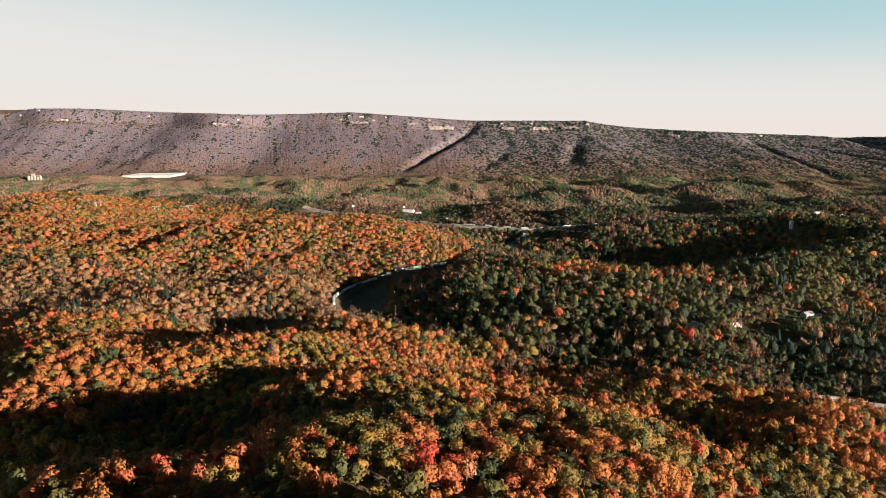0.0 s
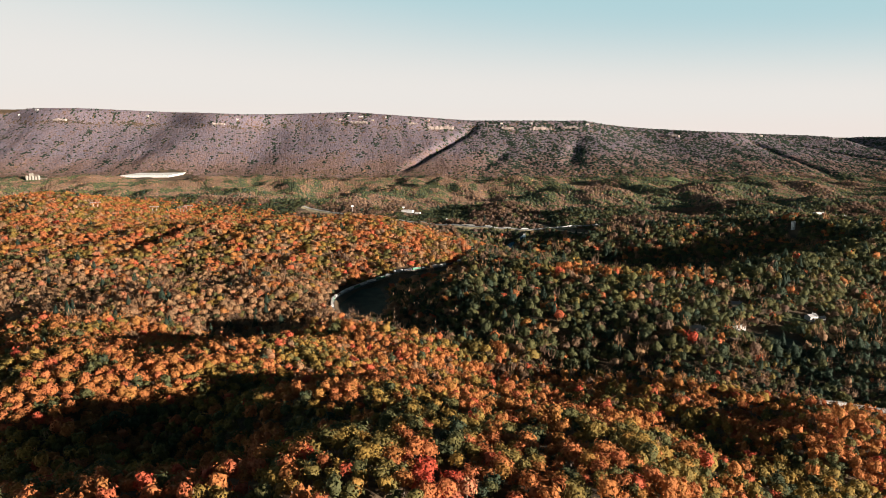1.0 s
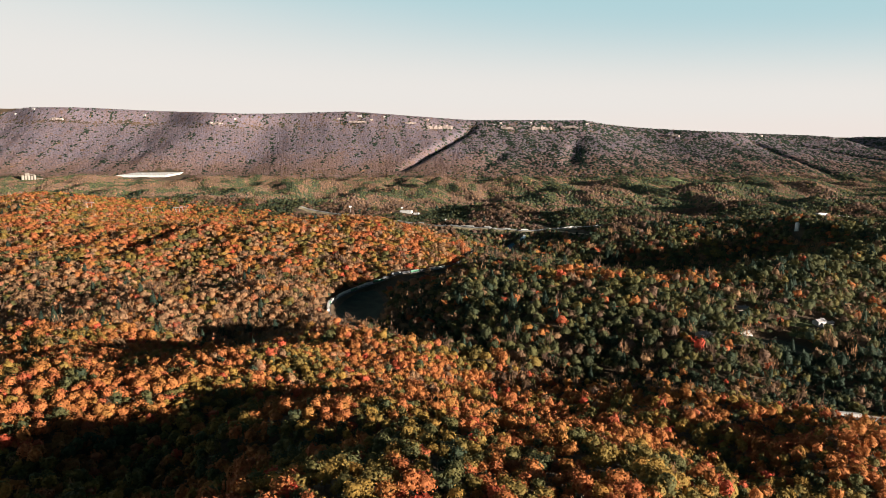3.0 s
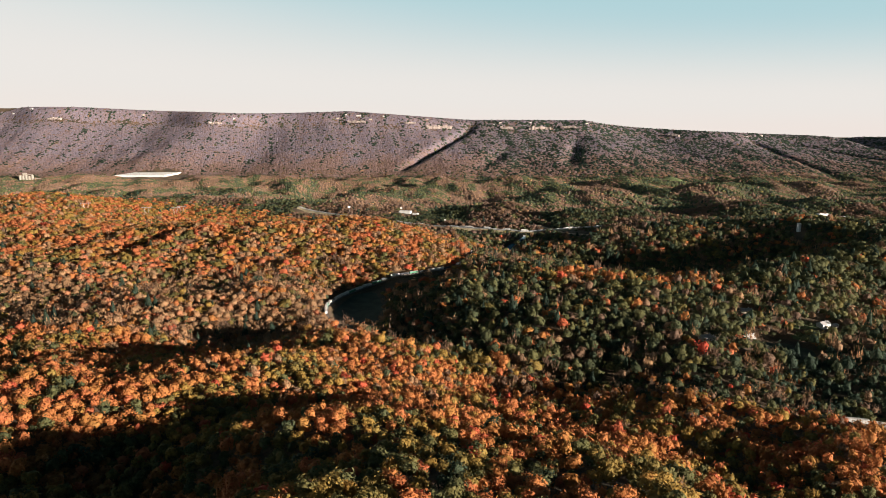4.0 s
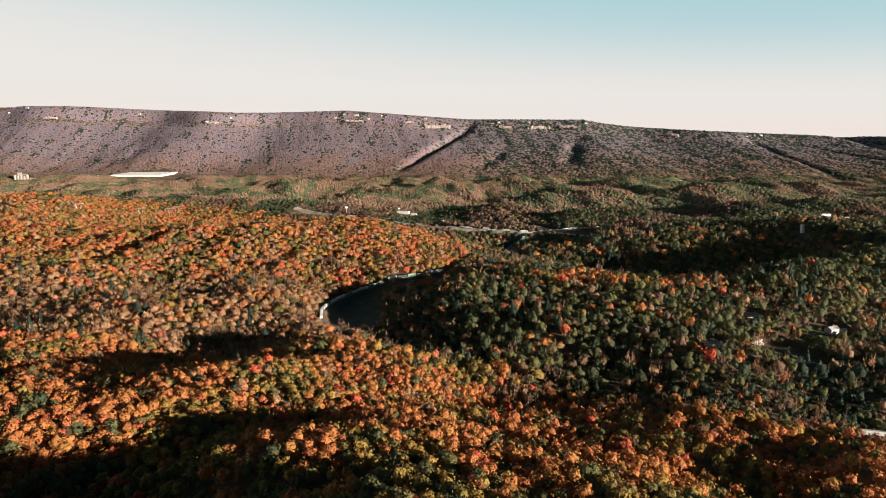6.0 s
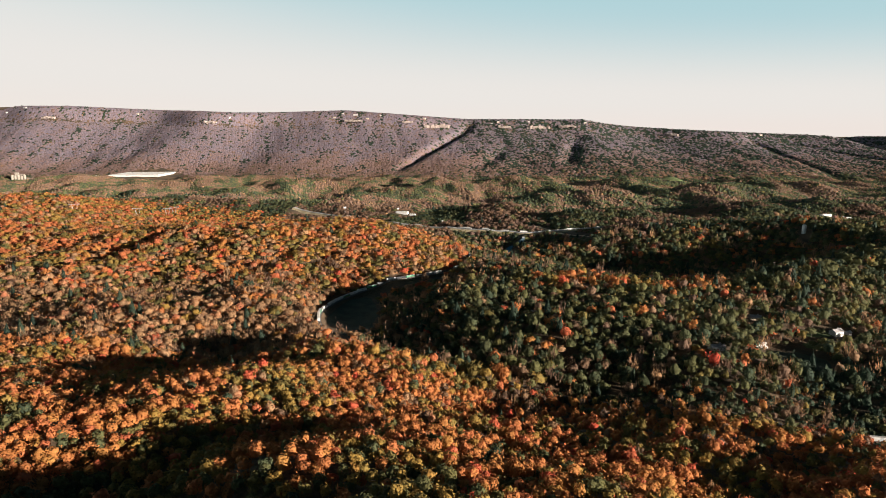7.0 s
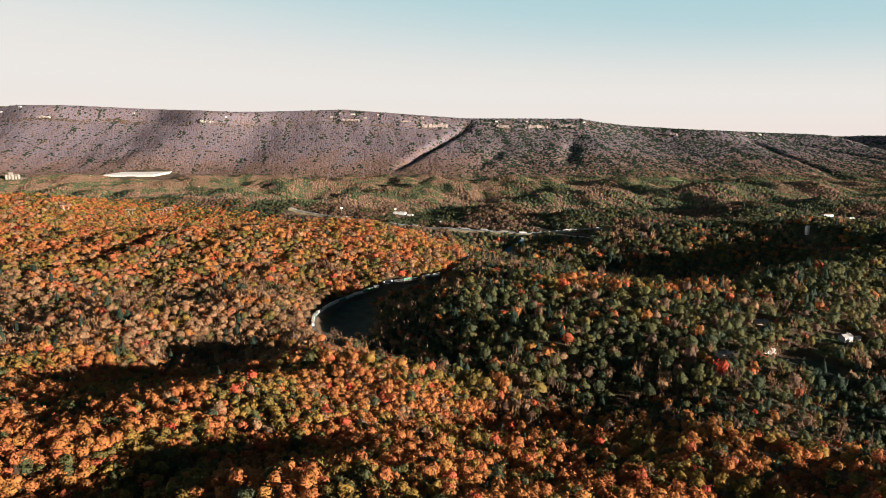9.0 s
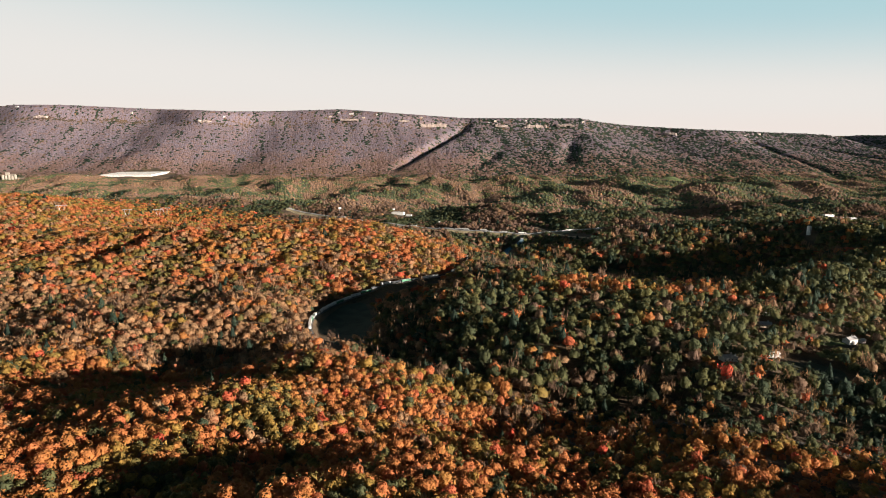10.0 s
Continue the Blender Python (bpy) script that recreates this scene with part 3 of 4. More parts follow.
def clear(x, y):
    """True where trees stand: not on the tracks, roads, yards and fields."""
    ok = distance_to(x, y, TRACK) > np.where(y > 640, 7.0, 3.0)
    ok &= ~((distance_to(x + 9, y + 14, TRACK) < 13) & (x > 280) & (y < 520))
    ok &= (distance_to(x, y + 22, ROAD) > np.where(x > -440, 25, 12)) & (distance_to(x, y, ROAD) > 10)
    ok &= ~((distance_to(x - 20, y + 15, TRACK) < 25) & (y > 740) & (y < 1015))
    ok &= (distance_to(x, y, SIDE_ROAD) > 10) & (distance_to(x, y + 18, SIDE_ROAD) > 20)
    ok &= distance_to(x, y, CREEK) > 11
    for cx, cy, rx, ry, turn in FIELDS:
        c, s = math.cos(radians(turn)), math.sin(radians(turn))
        u, v = ((x - cx) * c + (y - cy) * s) / rx, (-(x - cx) * s + (y - cy) * c) / ry
        ok &= u * u + v * v > 1 + 0.3 * rolling(x, y, 40, 1) + 0.15 * rolling(x, y, 17, 0)
    return ok


def cluster(x, y, size, k, loose):
    """Evenly spread shares from 0 to 1 that neighbouring trees have nearly in common."""
    v = rolling(x, y, size, k) + loose * rng.normal(size=len(x))
    return np.argsort(np.argsort(v)) / max(1, len(x))


def species(xy):
    """Hue and kind of each tree by where it grows."""
    x, y = xy.T
    n = len(x)
    grain = 0.75 * rng.normal(size=n)
    any_one, luck = cluster(x, y, 27, 1, 0.25), cluster(x + 370, y, 21, 2, 0.45)
    patch = rolling(x, y, 210, 2) * 0.6 + rolling(x, y, 75, 1) * 0.4
    stand = rolling(x, y, 130, 0) * 0.5 + rolling(x, y, 48, 2) * 0.35 + 0.15 * rng.normal(size=n)
    # where the woods are orange: the near hill with its spurs, and the hills beyond the railway
    near = smooth(640, 560, y + 0.55 * np.maximum(x, 0))
    hills = smooth(880, 960, y) * smooth(90, -20, x) * smooth(1750, 1450, y + 0.25 * x)
    ridge = smooth(820, 870, y) * smooth(960, 930, y) * smooth(90, 160, x) * smooth(420, 330, x)
    flat = smooth(560, 640, y) * smooth(930, 860, y) * smooth(-40, -110, x)
    warm = np.clip(near + hills + 0.75 * ridge + 0.6 * flat, 0, 1)
    olive = 0.205 + 0.08 * warm + 0.03 * hills + 0.05 * grain + 0.05 * patch
    gold = 0.34 + 0.04 * grain
    orange = 0.50 - 0.02 * hills + 0.045 * grain + 0.035 * patch
    red = rng.uniform(0.58, 0.68, n)
    tan = 0.768 + 0.035 * smooth(-60, 60, x) + 0.018 * grain
    leafy = warm * (0.86 - 0.42 * smooth(330, 250, y) - 0.2 * smooth(50, 120, x) * smooth(450, 380, y))
    hue = np.where(stand < -0.55 + leafy, orange, olive)
    hue = np.where((stand > 0.12) & (any_one < 0.65 * warm), gold, hue)
    hue = np.where((any_one > 0.90) & (luck < 0.25 + 0.6 * warm), orange, hue)
    hue = np.where(luck > 0.975 - 0.025 * warm, red, hue)
    hue = np.where((any_one < 0.16 + 0.12 * smooth(330, 250, y)) & (luck < 0.75 - 0.4 * hills - 0.55 * flat), olive - 0.06, hue)
    # grey-brown, half-bare trees stand in the bottoms
    low = smooth(4, -8, land(x, y)) * smooth(380, 480, y) * smooth(1500, 1300, y)
    thin = smooth(-0.25, 0.5, rolling(x, y, 95, 1) + 0.15 * grain)
    dull = 0.08 * smooth(300, 500, y) + (0.04 + 0.13 * thin) * low * smooth(520, 330, x) + 0.62 * flat + (0.12 + 0.34 * smooth(-0.2, 0.4, rolling(x, y, 62, 2) + 0.2 * grain)) * hills
    hue = np.where((cluster(x, y + 500, 33, 0, 0.25) < dull) & (y < 1500), tan, hue)
    # darker olive and rust stands on the hills beyond the railway
    hue = np.where((hills > 0.5) & (rolling(x, y, 55, 0) + 0.3 * grain > 0.42), olive - 0.03, hue)
    hue = np.where((hills > 0.5) & (rolling(x, y, 70, 1) + 0.25 * grain > 0.5), 0.55 + 0.02 * grain, hue)
    # a dark green wood beside the farm paddock
    green = np.exp(-((x - 355) / 72) ** 4 - ((y - 555) / 78) ** 4) * smooth(-0.5, 0.2, rolling(x, y, 45, 1) + 0.35)
    hue = np.where(rng.uniform(size=n) < 0.85 * green, 0.11 + 0.03 * grain, hue)
    # beyond the highway: dark green and russet woods
    far = smooth(1330, 1480, y - 420 * smooth(-150, -600, x))
    russet = 0.82 + 0.016 * rng.normal(size=n)
    dark_green = 0.165 + 0.05 * grain
    hue = np.where(rng.uniform(size=n) < far, np.where(rolling(x, y, 380, 1) * 0.4 + rolling(x, y, 90, 0) * 0.45 + 0.2 * grain < 0.08 - 0.16 * smooth(-200, 500, x), russet, dark_green), hue)
    # the escarpment: russet below, bare grey woods tinted with haze higher up, dark evergreens
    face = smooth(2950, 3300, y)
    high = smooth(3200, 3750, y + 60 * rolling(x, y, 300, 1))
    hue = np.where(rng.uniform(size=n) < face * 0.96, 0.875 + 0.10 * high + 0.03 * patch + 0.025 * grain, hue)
    # evergreens; the denser share on the right stands for shade on that face
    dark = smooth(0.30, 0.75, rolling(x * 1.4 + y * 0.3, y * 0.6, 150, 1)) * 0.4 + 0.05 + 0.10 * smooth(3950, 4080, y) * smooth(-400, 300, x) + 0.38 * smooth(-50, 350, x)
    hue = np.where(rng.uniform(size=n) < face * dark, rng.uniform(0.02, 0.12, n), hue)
    kind = np.zeros(n, int)
    bare = (rng.uniform(size=n) < 0.012 + (0.03 + 0.17 * thin) * low + 0.10 * flat) & (y < 1500)
    kind[bare] = 1
    hue = np.where(bare, rng.uniform(0.76, 0.83, n), hue)
    pine = (rng.uniform(size=n) < (0.015 + 0.06 * smooth(0.2, 0.9, rolling(x, y, 120, 1))) * (1 - 0.8 * warm) * smooth(300, 700, y)) & (y < 2200) & ~bare
    kind[pine] = 2
    hue = np.where(pine, rng.uniform(0.02, 0.12, n), hue)
    return np.clip(hue, 0.02, 0.98), kind


def grove(x, y):
    """The stretch of hillside whose trees are built singly."""
    return (np.abs(x) < 62) & (y > 172) & (y < 248)


def forest(name, label, y0, y1, spacing, radius, shapes, mat, rounded=True):
    p = scatter(y0, y1, spacing)
    # steep ground carries more trees to the map's square metre
    fall = np.hypot(land(p[:, 0] + 4, p[:, 1]) - land(p[:, 0] - 4, p[:, 1]), land(p[:, 0], p[:, 1] + 4) - land(p[:, 0], p[:, 1] - 4)) / 8
    more = p[rng.uniform(size=len(p)) < np.clip(1.5 * fall - 0.18, 0, 1.1) * (y0 < 900)]
    p = np.concatenate([p, more + rng.uniform(-0.5, 0.5, more.shape) * spacing])
    p = p[clear(*p.T)]
    x, y = p.T
    p = p[~grove(x, y)]
    x, y = p.T
    open_wood = smooth(330, 480, y) * smooth(1500, 900, y) * smooth(-20, 90, x - 0.05 * y)
    p = p[rng.uniform(size=len(p)) > open_wood * (0.08 + 0.42 * smooth(-0.1, 0.6, rolling(x, y, 60, 0)))]
    x, y = p.T
    p = p[rng.uniform(size=len(p)) > (0.05 + 0.17 * smooth(165, 195, y)) * smooth(-120, -70, x) * smooth(320, 270, y)]
    hue, kind = species(p)
    r = radius * (1.0 + (0.26 + 0.14 * smooth(-60, 60, p[:, 0])) * rng.uniform(-1, 1, len(p)))
    v, h, f = plant(p, r, hue, kind, shapes)
    ob = tagged(new(name, mesh_from(name, v, 3, mat, h, rounded, f)), label, "forest", kind="stuff")
    return ob


forest("hilltop_forest", "orange, yellow and olive autumn trees on the hilltop", -70, 140, 6.2, 3.9, crowns(6, 3, 12, 0.25, 9), M_LEAF)
forest("near_forest", "orange, yellow and olive autumn trees on the hillside", 142, 330, 4.5, 3.0, crowns(8, 4, 30, 0.21, 11), M_LEAF)
forest("slope_forest", "orange and olive autumn trees lower on the hillside", 330, 570, 5.1, 3.35, crowns(6, 4, 16, 0.25, 9), M_LEAF)
forest("valley_forest", "mixed orange, green and bare trees in the valley", 570, 900, 6.9, 5.6, crowns(7, 3, 14, 0.26, 8), M_LEAF)
forest("hill_forest", "orange, rust and olive woods on the hills beyond the railway", 900, 1320, 7.0, 6.8, crowns(5, 2, 11, 0.37, 6), M_LEAF)
forest("distant_forest", "brown and green autumn woods on low hills", 1320, 1900, 8.4, 6.5, crowns(5, 2, 6, 0.45, 6), M_LEAF)
forest("far_forest", "olive and russet woods on the far valley floor", 1900, 3000, 8.0, 6.8, crowns(5, 1, 0, 0, 5), M_CANOPY, False)
forest("mountain_forest", "russet and bare grey woods, haze-tinted, on the escarpment", 3000, 4300, 11.0, 11.5, crowns(6, 1, 0, 0, 5), M_CANOPY)


# ---- single trees on the near hillside ----
HUES = (0.17, 0.28, 0.34, 0.44, 0.52, 0.60, 0.69)
HUE_WORDS = ("dark green oak", "olive green oak", "yellow hickory", "golden orange maple", "orange maple", "red-orange maple", "scarlet maple")
LEAF_OF = [foliage("leaves_" + w.replace(" ", "_").replace("-", "_"), h) for w, h in zip(HUE_WORDS, HUES)]
SHAPES = crowns(8, 5, 160, 0.165, 13)[0]
CROWNS = {}


def tree_trunk(seed):
    """A tapered, slightly bent trunk with four limbs, for a crown of radius 1."""
    r = random.Random(seed)
    bm = bmesh.new()

    def limb(a, b, r0, r1):
        d = Vector(b) - Vector(a)
        m = Matrix.Translation((Vector(a) + Vector(b)) / 2) @ d.to_track_quat("Z", "Y").to_matrix().to_4x4()
        bmesh.ops.create_cone(bm, cap_ends=True, segments=6, radius1=r0, radius2=r1, depth=d.length, matrix=m)

    mid, top = (r.uniform(-0.05, 0.05), r.uniform(-0.05, 0.05), 0.8), (r.uniform(-0.12, 0.12), r.uniform(-0.12, 0.12), 1.7)
    limb((0, 0, -0.15), mid, 0.075, 0.06)
    limb(mid, top, 0.06, 0.02)
    for k in range(4):
        a = k * 1.6 + r.uniform(-0.4, 0.4)
        limb((0, 0, 0.75 + 0.15 * k), (math.cos(a) * 0.6, math.sin(a) * 0.6, 1.3 + 0.15 * k), 0.03, 0.01)
    me = bpy.data.meshes.new("trunk")
    bm.to_mesh(me)
    bm.free()
    me.materials.append(M_BARK)
    return me


TRUNKS = [tree_trunk(60 + i) for i in range(4)]
gp = scatter(165, 262, 4.9)
gp = gp[grove(*gp.T)]
gp = gp[rng.uniform(size=len(gp)) > 0.06 + 0.16 * smooth(178, 195, gp[:, 1])]
ghue, _k = species(gp)
gsize = 3.1 * rng.uniform(0.7, 1.25, len(gp))
# a knot of scarlet maples
red = np.hypot(gp[:, 0] + 2, gp[:, 1] - 178) < 9
ghue = np.where(red, 0.69, np.where(ghue > 0.75, 0.56, ghue))
for (gx, gy), h, size in zip(gp, ghue, gsize):
    k = int(np.argmin([abs(h - q) for q in HUES]))
    i = rng.randint(len(SHAPES))
    if (k, i) not in CROWNS:
        CROWNS[k, i] = mesh_from("crown", SHAPES[i][0] + (0, 0, 1.45), 3, LEAF_OF[k], None, True, SHAPES[i][1])
    t = tagged(new("tree"), HUE_WORDS[k] + " in autumn leaf on the wooded hillside", "tree", "trees on the near hillside")
    t.matrix_basis = pose(gx, gy, float(land(gx, gy)), 0, 0, rng.uniform(0, 360)) @ Matrix.Diagonal((size, size, size * rng.uniform(0.72, 1.04), 1))
    for name, me in (("trunk", TRUNKS[i % 4]), ("crown", CROWNS[k, i])):
        new(name, me).parent = t

# ---- materials of the built things ----
M_WHITE = worn("white_painted_metal", (0.42, 0.41, 0.39), 0.5, scale=0.6, spread=0.12)
M_SILO = worn("weathered_silo_concrete", (0.20, 0.175, 0.145), 0.85)
M_CARWHITE = worn("white_freight_paint", (0.52, 0.51, 0.49), 0.5, scale=0.6, spread=0.12)
M_GREY = worn("grey_painted_metal", (0.34, 0.35, 0.36), 0.5, scale=0.6)
M_DARKCAR = worn("dark_freight_paint", (0.045, 0.05, 0.055), 0.6)
M_GREEN = worn("green_freight_paint", (0.05, 0.16, 0.09), 0.55)
M_STEEL = worn("rail_steel", (0.30, 0.28, 0.26), 0.35, metal=0.9, scale=4)
M_TYRE = worn("black_rubber", (0.02, 0.02, 0.02), 0.85)
M_BALLAST = worn("railway_ballast", (0.085, 0.08, 0.075), 0.95, scale=6, spread=0.4)
M_SLEEPER = worn("wooden_sleeper", (0.07, 0.055, 0.045), 0.9)
M_ASPHALT = worn("weathered_asphalt", (0.27, 0.26, 0.24), 0.85, scale=2)
M_CONCRETE = worn("pale_concrete", (0.34, 0.31, 0.29), 0.85)
M_ROOF = worn("grey_shingle_roof", (0.22, 0.21, 0.21), 0.8, scale=2)
M_PALEROOF = worn("pale_metal_roof", (0.46, 0.43, 0.39), 0.45, scale=0.4, spread=0.1)
M_WHITEROOF = worn("white_roof_membrane", (0.80, 0.76, 0.71), 0.6, scale=0.3, spread=0.08)
M_SIDING = worn("white_siding", (0.36, 0.345, 0.33), 0.7)
M_TAN = worn("tan_siding", (0.40, 0.33, 0.25), 0.75)
M_GLASS, _n, _l, _b = material("window_glass", 0.08)
_b.inputs["Base Color"].default_value = (0.03, 0.04, 0.05, 1)
M_ROCK = worn("sandstone_cliff", (0.22, 0.18, 0.16), 0.9, scale=0.5, spread=0.45)
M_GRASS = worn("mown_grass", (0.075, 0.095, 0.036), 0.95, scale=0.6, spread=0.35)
# field grass, its colour darkened for the shade that lies on it
M_SHADEGRASS = worn("shade_darkened_grass", (0.040, 0.044, 0.028), 0.95, scale=0.5, spread=0.35)
M_TANFIELD = worn("pale_dry_grass", (0.20, 0.165, 0.105), 0.95, scale=0.4, spread=0.35)
M_CLAY = worn("bare_clay_bank", (0.36, 0.26, 0.17), 0.95, scale=0.6, spread=0.35)
M_GALV = worn("galvanised_lattice", (0.30, 0.30, 0.30), 0.45, metal=0.5)
M_WOOD = worn("grey_pole_wood", (0.16, 0.13, 0.11), 0.9)
M_RED = worn("red_car_paint", (0.35, 0.04, 0.03), 0.4)
M_BLUE = worn("blue_car_paint", (0.05, 0.10, 0.22), 0.4)
M_WATER, _n, _l, _b = material("creek_water", 0.06)
_b.inputs["Base Color"].default_value = (0.03, 0.045, 0.045, 1)
_b.inputs["Specular IOR Level"].default_value = 0.6
_w = _n.new("ShaderNodeTexNoise")
_w.inputs["Scale"].default_value = 1.2
_u = _n.new("ShaderNodeBump")
_u.inputs["Strength"].default_value, _u.inputs["Distance"].default_value = 0.15, 0.1
_l.new(_w.outputs["Fac"], _u.inputs["Height"]), _l.new(_u.outputs[0], _b.inputs["Normal"])


# ---- small builders ----
def part(name, bm, mat, parent=None, label=""):
    """Links a bmesh as one mesh object, under a thing or a part."""
    me = bpy.data.meshes.new(name)
    bm.to_mesh(me)
    bm.free()
    me.materials.append(mat)
    ob = new(name, me)
    if parent is not None:
        ob.parent = parent
    return tagged(ob, label)


def box(bm, x, y, z, sx, sy, sz, bevel=0.0, turn=None):
    """A box centred on x, y with its foot at z."""
    m = Matrix.Translation((x, y, z + sz / 2)) @ (turn or Matrix()) @ Matrix.Diagonal((sx, sy, sz, 1))
    made = bmesh.ops.create_cube(bm, size=1, matrix=m)["verts"]
    if bevel:
        edges = {e for v in made for e in v.link_edges}
        bmesh.ops.bevel(bm, geom=list(edges), offset=bevel, segments=1, affect="EDGES")
    return bm


def boxed(*args, **kw):
    return box(bmesh.new(), *args, **kw)


def rod(bm, a, b, r0, r1=None, corners=6):
    """A tapered round bar from a to b."""
    a, b = Vector(a), Vector(b)
    d = b - a
    m = Matrix.Translation((a + b) / 2) @ d.to_track_quat("Z", "Y").to_matrix().to_4x4()
    bmesh.ops.create_cone(bm, cap_ends=True, segments=corners, radius1=r0, radius2=r0 if r1 is None else r1, depth=d.length, matrix=m)
    return bm


def gable(sx, sy, z, rise, over=0.4, thick=0.25):
    """A pitched roof with eaves and thickness, ridge along x."""
    bm = bmesh.new()
    x, y = sx / 2 + over, sy / 2 + over
    drop = rise * over / (sy / 2)
    pts = [(-y, z - drop), (0, z + rise), (y, z - drop), (y, z - drop + thick), (0, z + rise + thick), (-y, z - drop + thick)]
    ends = [[bm.verts.new((s * x, a, b)) for a, b in pts] for s in (-1, 1)]
    for i in range(6):
        j = (i + 1) % 6
        bm.faces.new((ends[0][i], ends[0][j], ends[1][j], ends[1][i]))
    bm.faces.new(ends[0][::-1]), bm.faces.new(ends[1])
    bmesh.ops.recalc_face_normals(bm, faces=bm.faces)
    return bm


def gable_walls(sx, sy, h, rise):
    """Walls with gable ends, as one closed block."""
    bm = bmesh.new()
    pts = [(-sy / 2, -9), (sy / 2, -9), (sy / 2, h), (0, h + rise), (-sy / 2, h)]
    ends = [[bm.verts.new((s * sx / 2, a, b)) for a, b in pts] for s in (-1, 1)]
    for i in range(5):
        j = (i + 1) % 5
        bm.faces.new((ends[0][i], ends[0][j], ends[1][j], ends[1][i]))
    bm.faces.new(ends[0][::-1]), bm.faces.new(ends[1])
    bmesh.ops.recalc_face_normals(bm, faces=bm.faces)
    return bm


def thing(name, label, category, group=""):
    return tagged(new(name), label, category, group)


def settle(x, y, turn=0.0, lift=0.0):
    return pose(x, y, float(land(x, y)) + lift, 0, 0, turn)


def ribbon(name, line, wide, mat, lift, label, category, step=6.0, profile=((-0.5, 0), (0.5, 0))):
    """A strip along a line over the land; profile gives its cross-section as shares of the width and heights."""
    pts = along(line, step)
    bm = bmesh.new()
    rows = []
    for (x, y, z, dx, dy) in pts:
        rows.append([bm.verts.new((x - dy * a * wide, y + dx * a * wide, z + lift + h)) for a, h in profile])
    for r0, r1 in zip(rows, rows[1:]):
        for i in range(len(profile) - 1):
            bm.faces.new((r0[i], r0[i + 1], r1[i + 1], r1[i]))
    bmesh.ops.recalc_face_normals(bm, faces=bm.faces)
    ob = part(name, bm, mat)
    return tagged(ob, label, category, kind="structure")


def curve_points(line, n=12):
    """A smooth curve through the points of a line."""
    p = [Vector((x, y, 0)) for x, y in line]
    p = [2 * p[0] - p[1]] + p + [2 * p[-1] - p[-2]]
    out = []
    for a, b, c, d in zip(p, p[1:], p[2:], p[3:]):
        for k in range(n):
            t = k / n
            out.append(0.5 * (2 * b + (c - a) * t + (2 * a - 5 * b + 4 * c - d) * t * t + (3 * b - a - 3 * c + d) * t ** 3))
    return out + [p[-2]]


def along(line, step):
    """Evenly spaced places on a smoothed line: x, y, a smoothed height, and the direction."""
    c = np.array([(v.x, v.y) for v in curve_points(line)])
    s = np.concatenate([[0], np.cumsum(np.hypot(*np.diff(c, axis=0).T))])
    t = np.arange(0, s[-1], step)
    x, y = np.interp(t, s, c[:, 0]), np.interp(t, s, c[:, 1])
    z = land(x, y)
    k = max(3, int(90 / step) | 1)
    z = np.convolve(np.pad(z, k // 2, mode="edge"), np.ones(k) / k, mode="valid")
    z = np.maximum(z, land(x, y))
    dx, dy = np.gradient(x), np.gradient(y)
    n = np.hypot(dx, dy)
    return list(zip(x, y, z, dx / n, dy / n))


# ---- railway ----
ribbon("embankment", TRACK, 7.0, M_GROUND, 1.95, "leaf-littered earth embankment under the railway", "embankment", 5.0,
       ((-1.3, -4.5), (-0.42, 0.1), (0.42, 0.1), (1.3, -4.5)))
ribbon("railway_bed", TRACK, 4.4, M_BALLAST, 2.0, "grey stone ballast bed of the single railway track", "railway", 5.0,
       ((-0.6, -0.1), (-0.4, 0.45), (0.4, 0.45), (0.6, -0.1)))
for side in (-0.72, 0.72):
    ribbon("rail", TRACK, 0.14, M_STEEL, 2.62, "worn steel rail on the ballast", "rail", 4.0, ((side / 0.14 - 0.5, 0), (side / 0.14 - 0.5, 0.16), (side / 0.14 + 0.5, 0.16), (side / 0.14 + 0.5, 0)))
bm = bmesh.new()
for x, y, z, dx, dy in along(TRACK, 3.0):
    box(bm, x, y, z + 2.42, 0.26, 2.6, 0.2, turn=Matrix.Rotation(math.atan2(dy, dx), 4, "Z"))
tagged(part("sleepers", bm, M_SLEEPER), "dark wooden railway sleepers under the rails", "sleepers", kind="stuff")


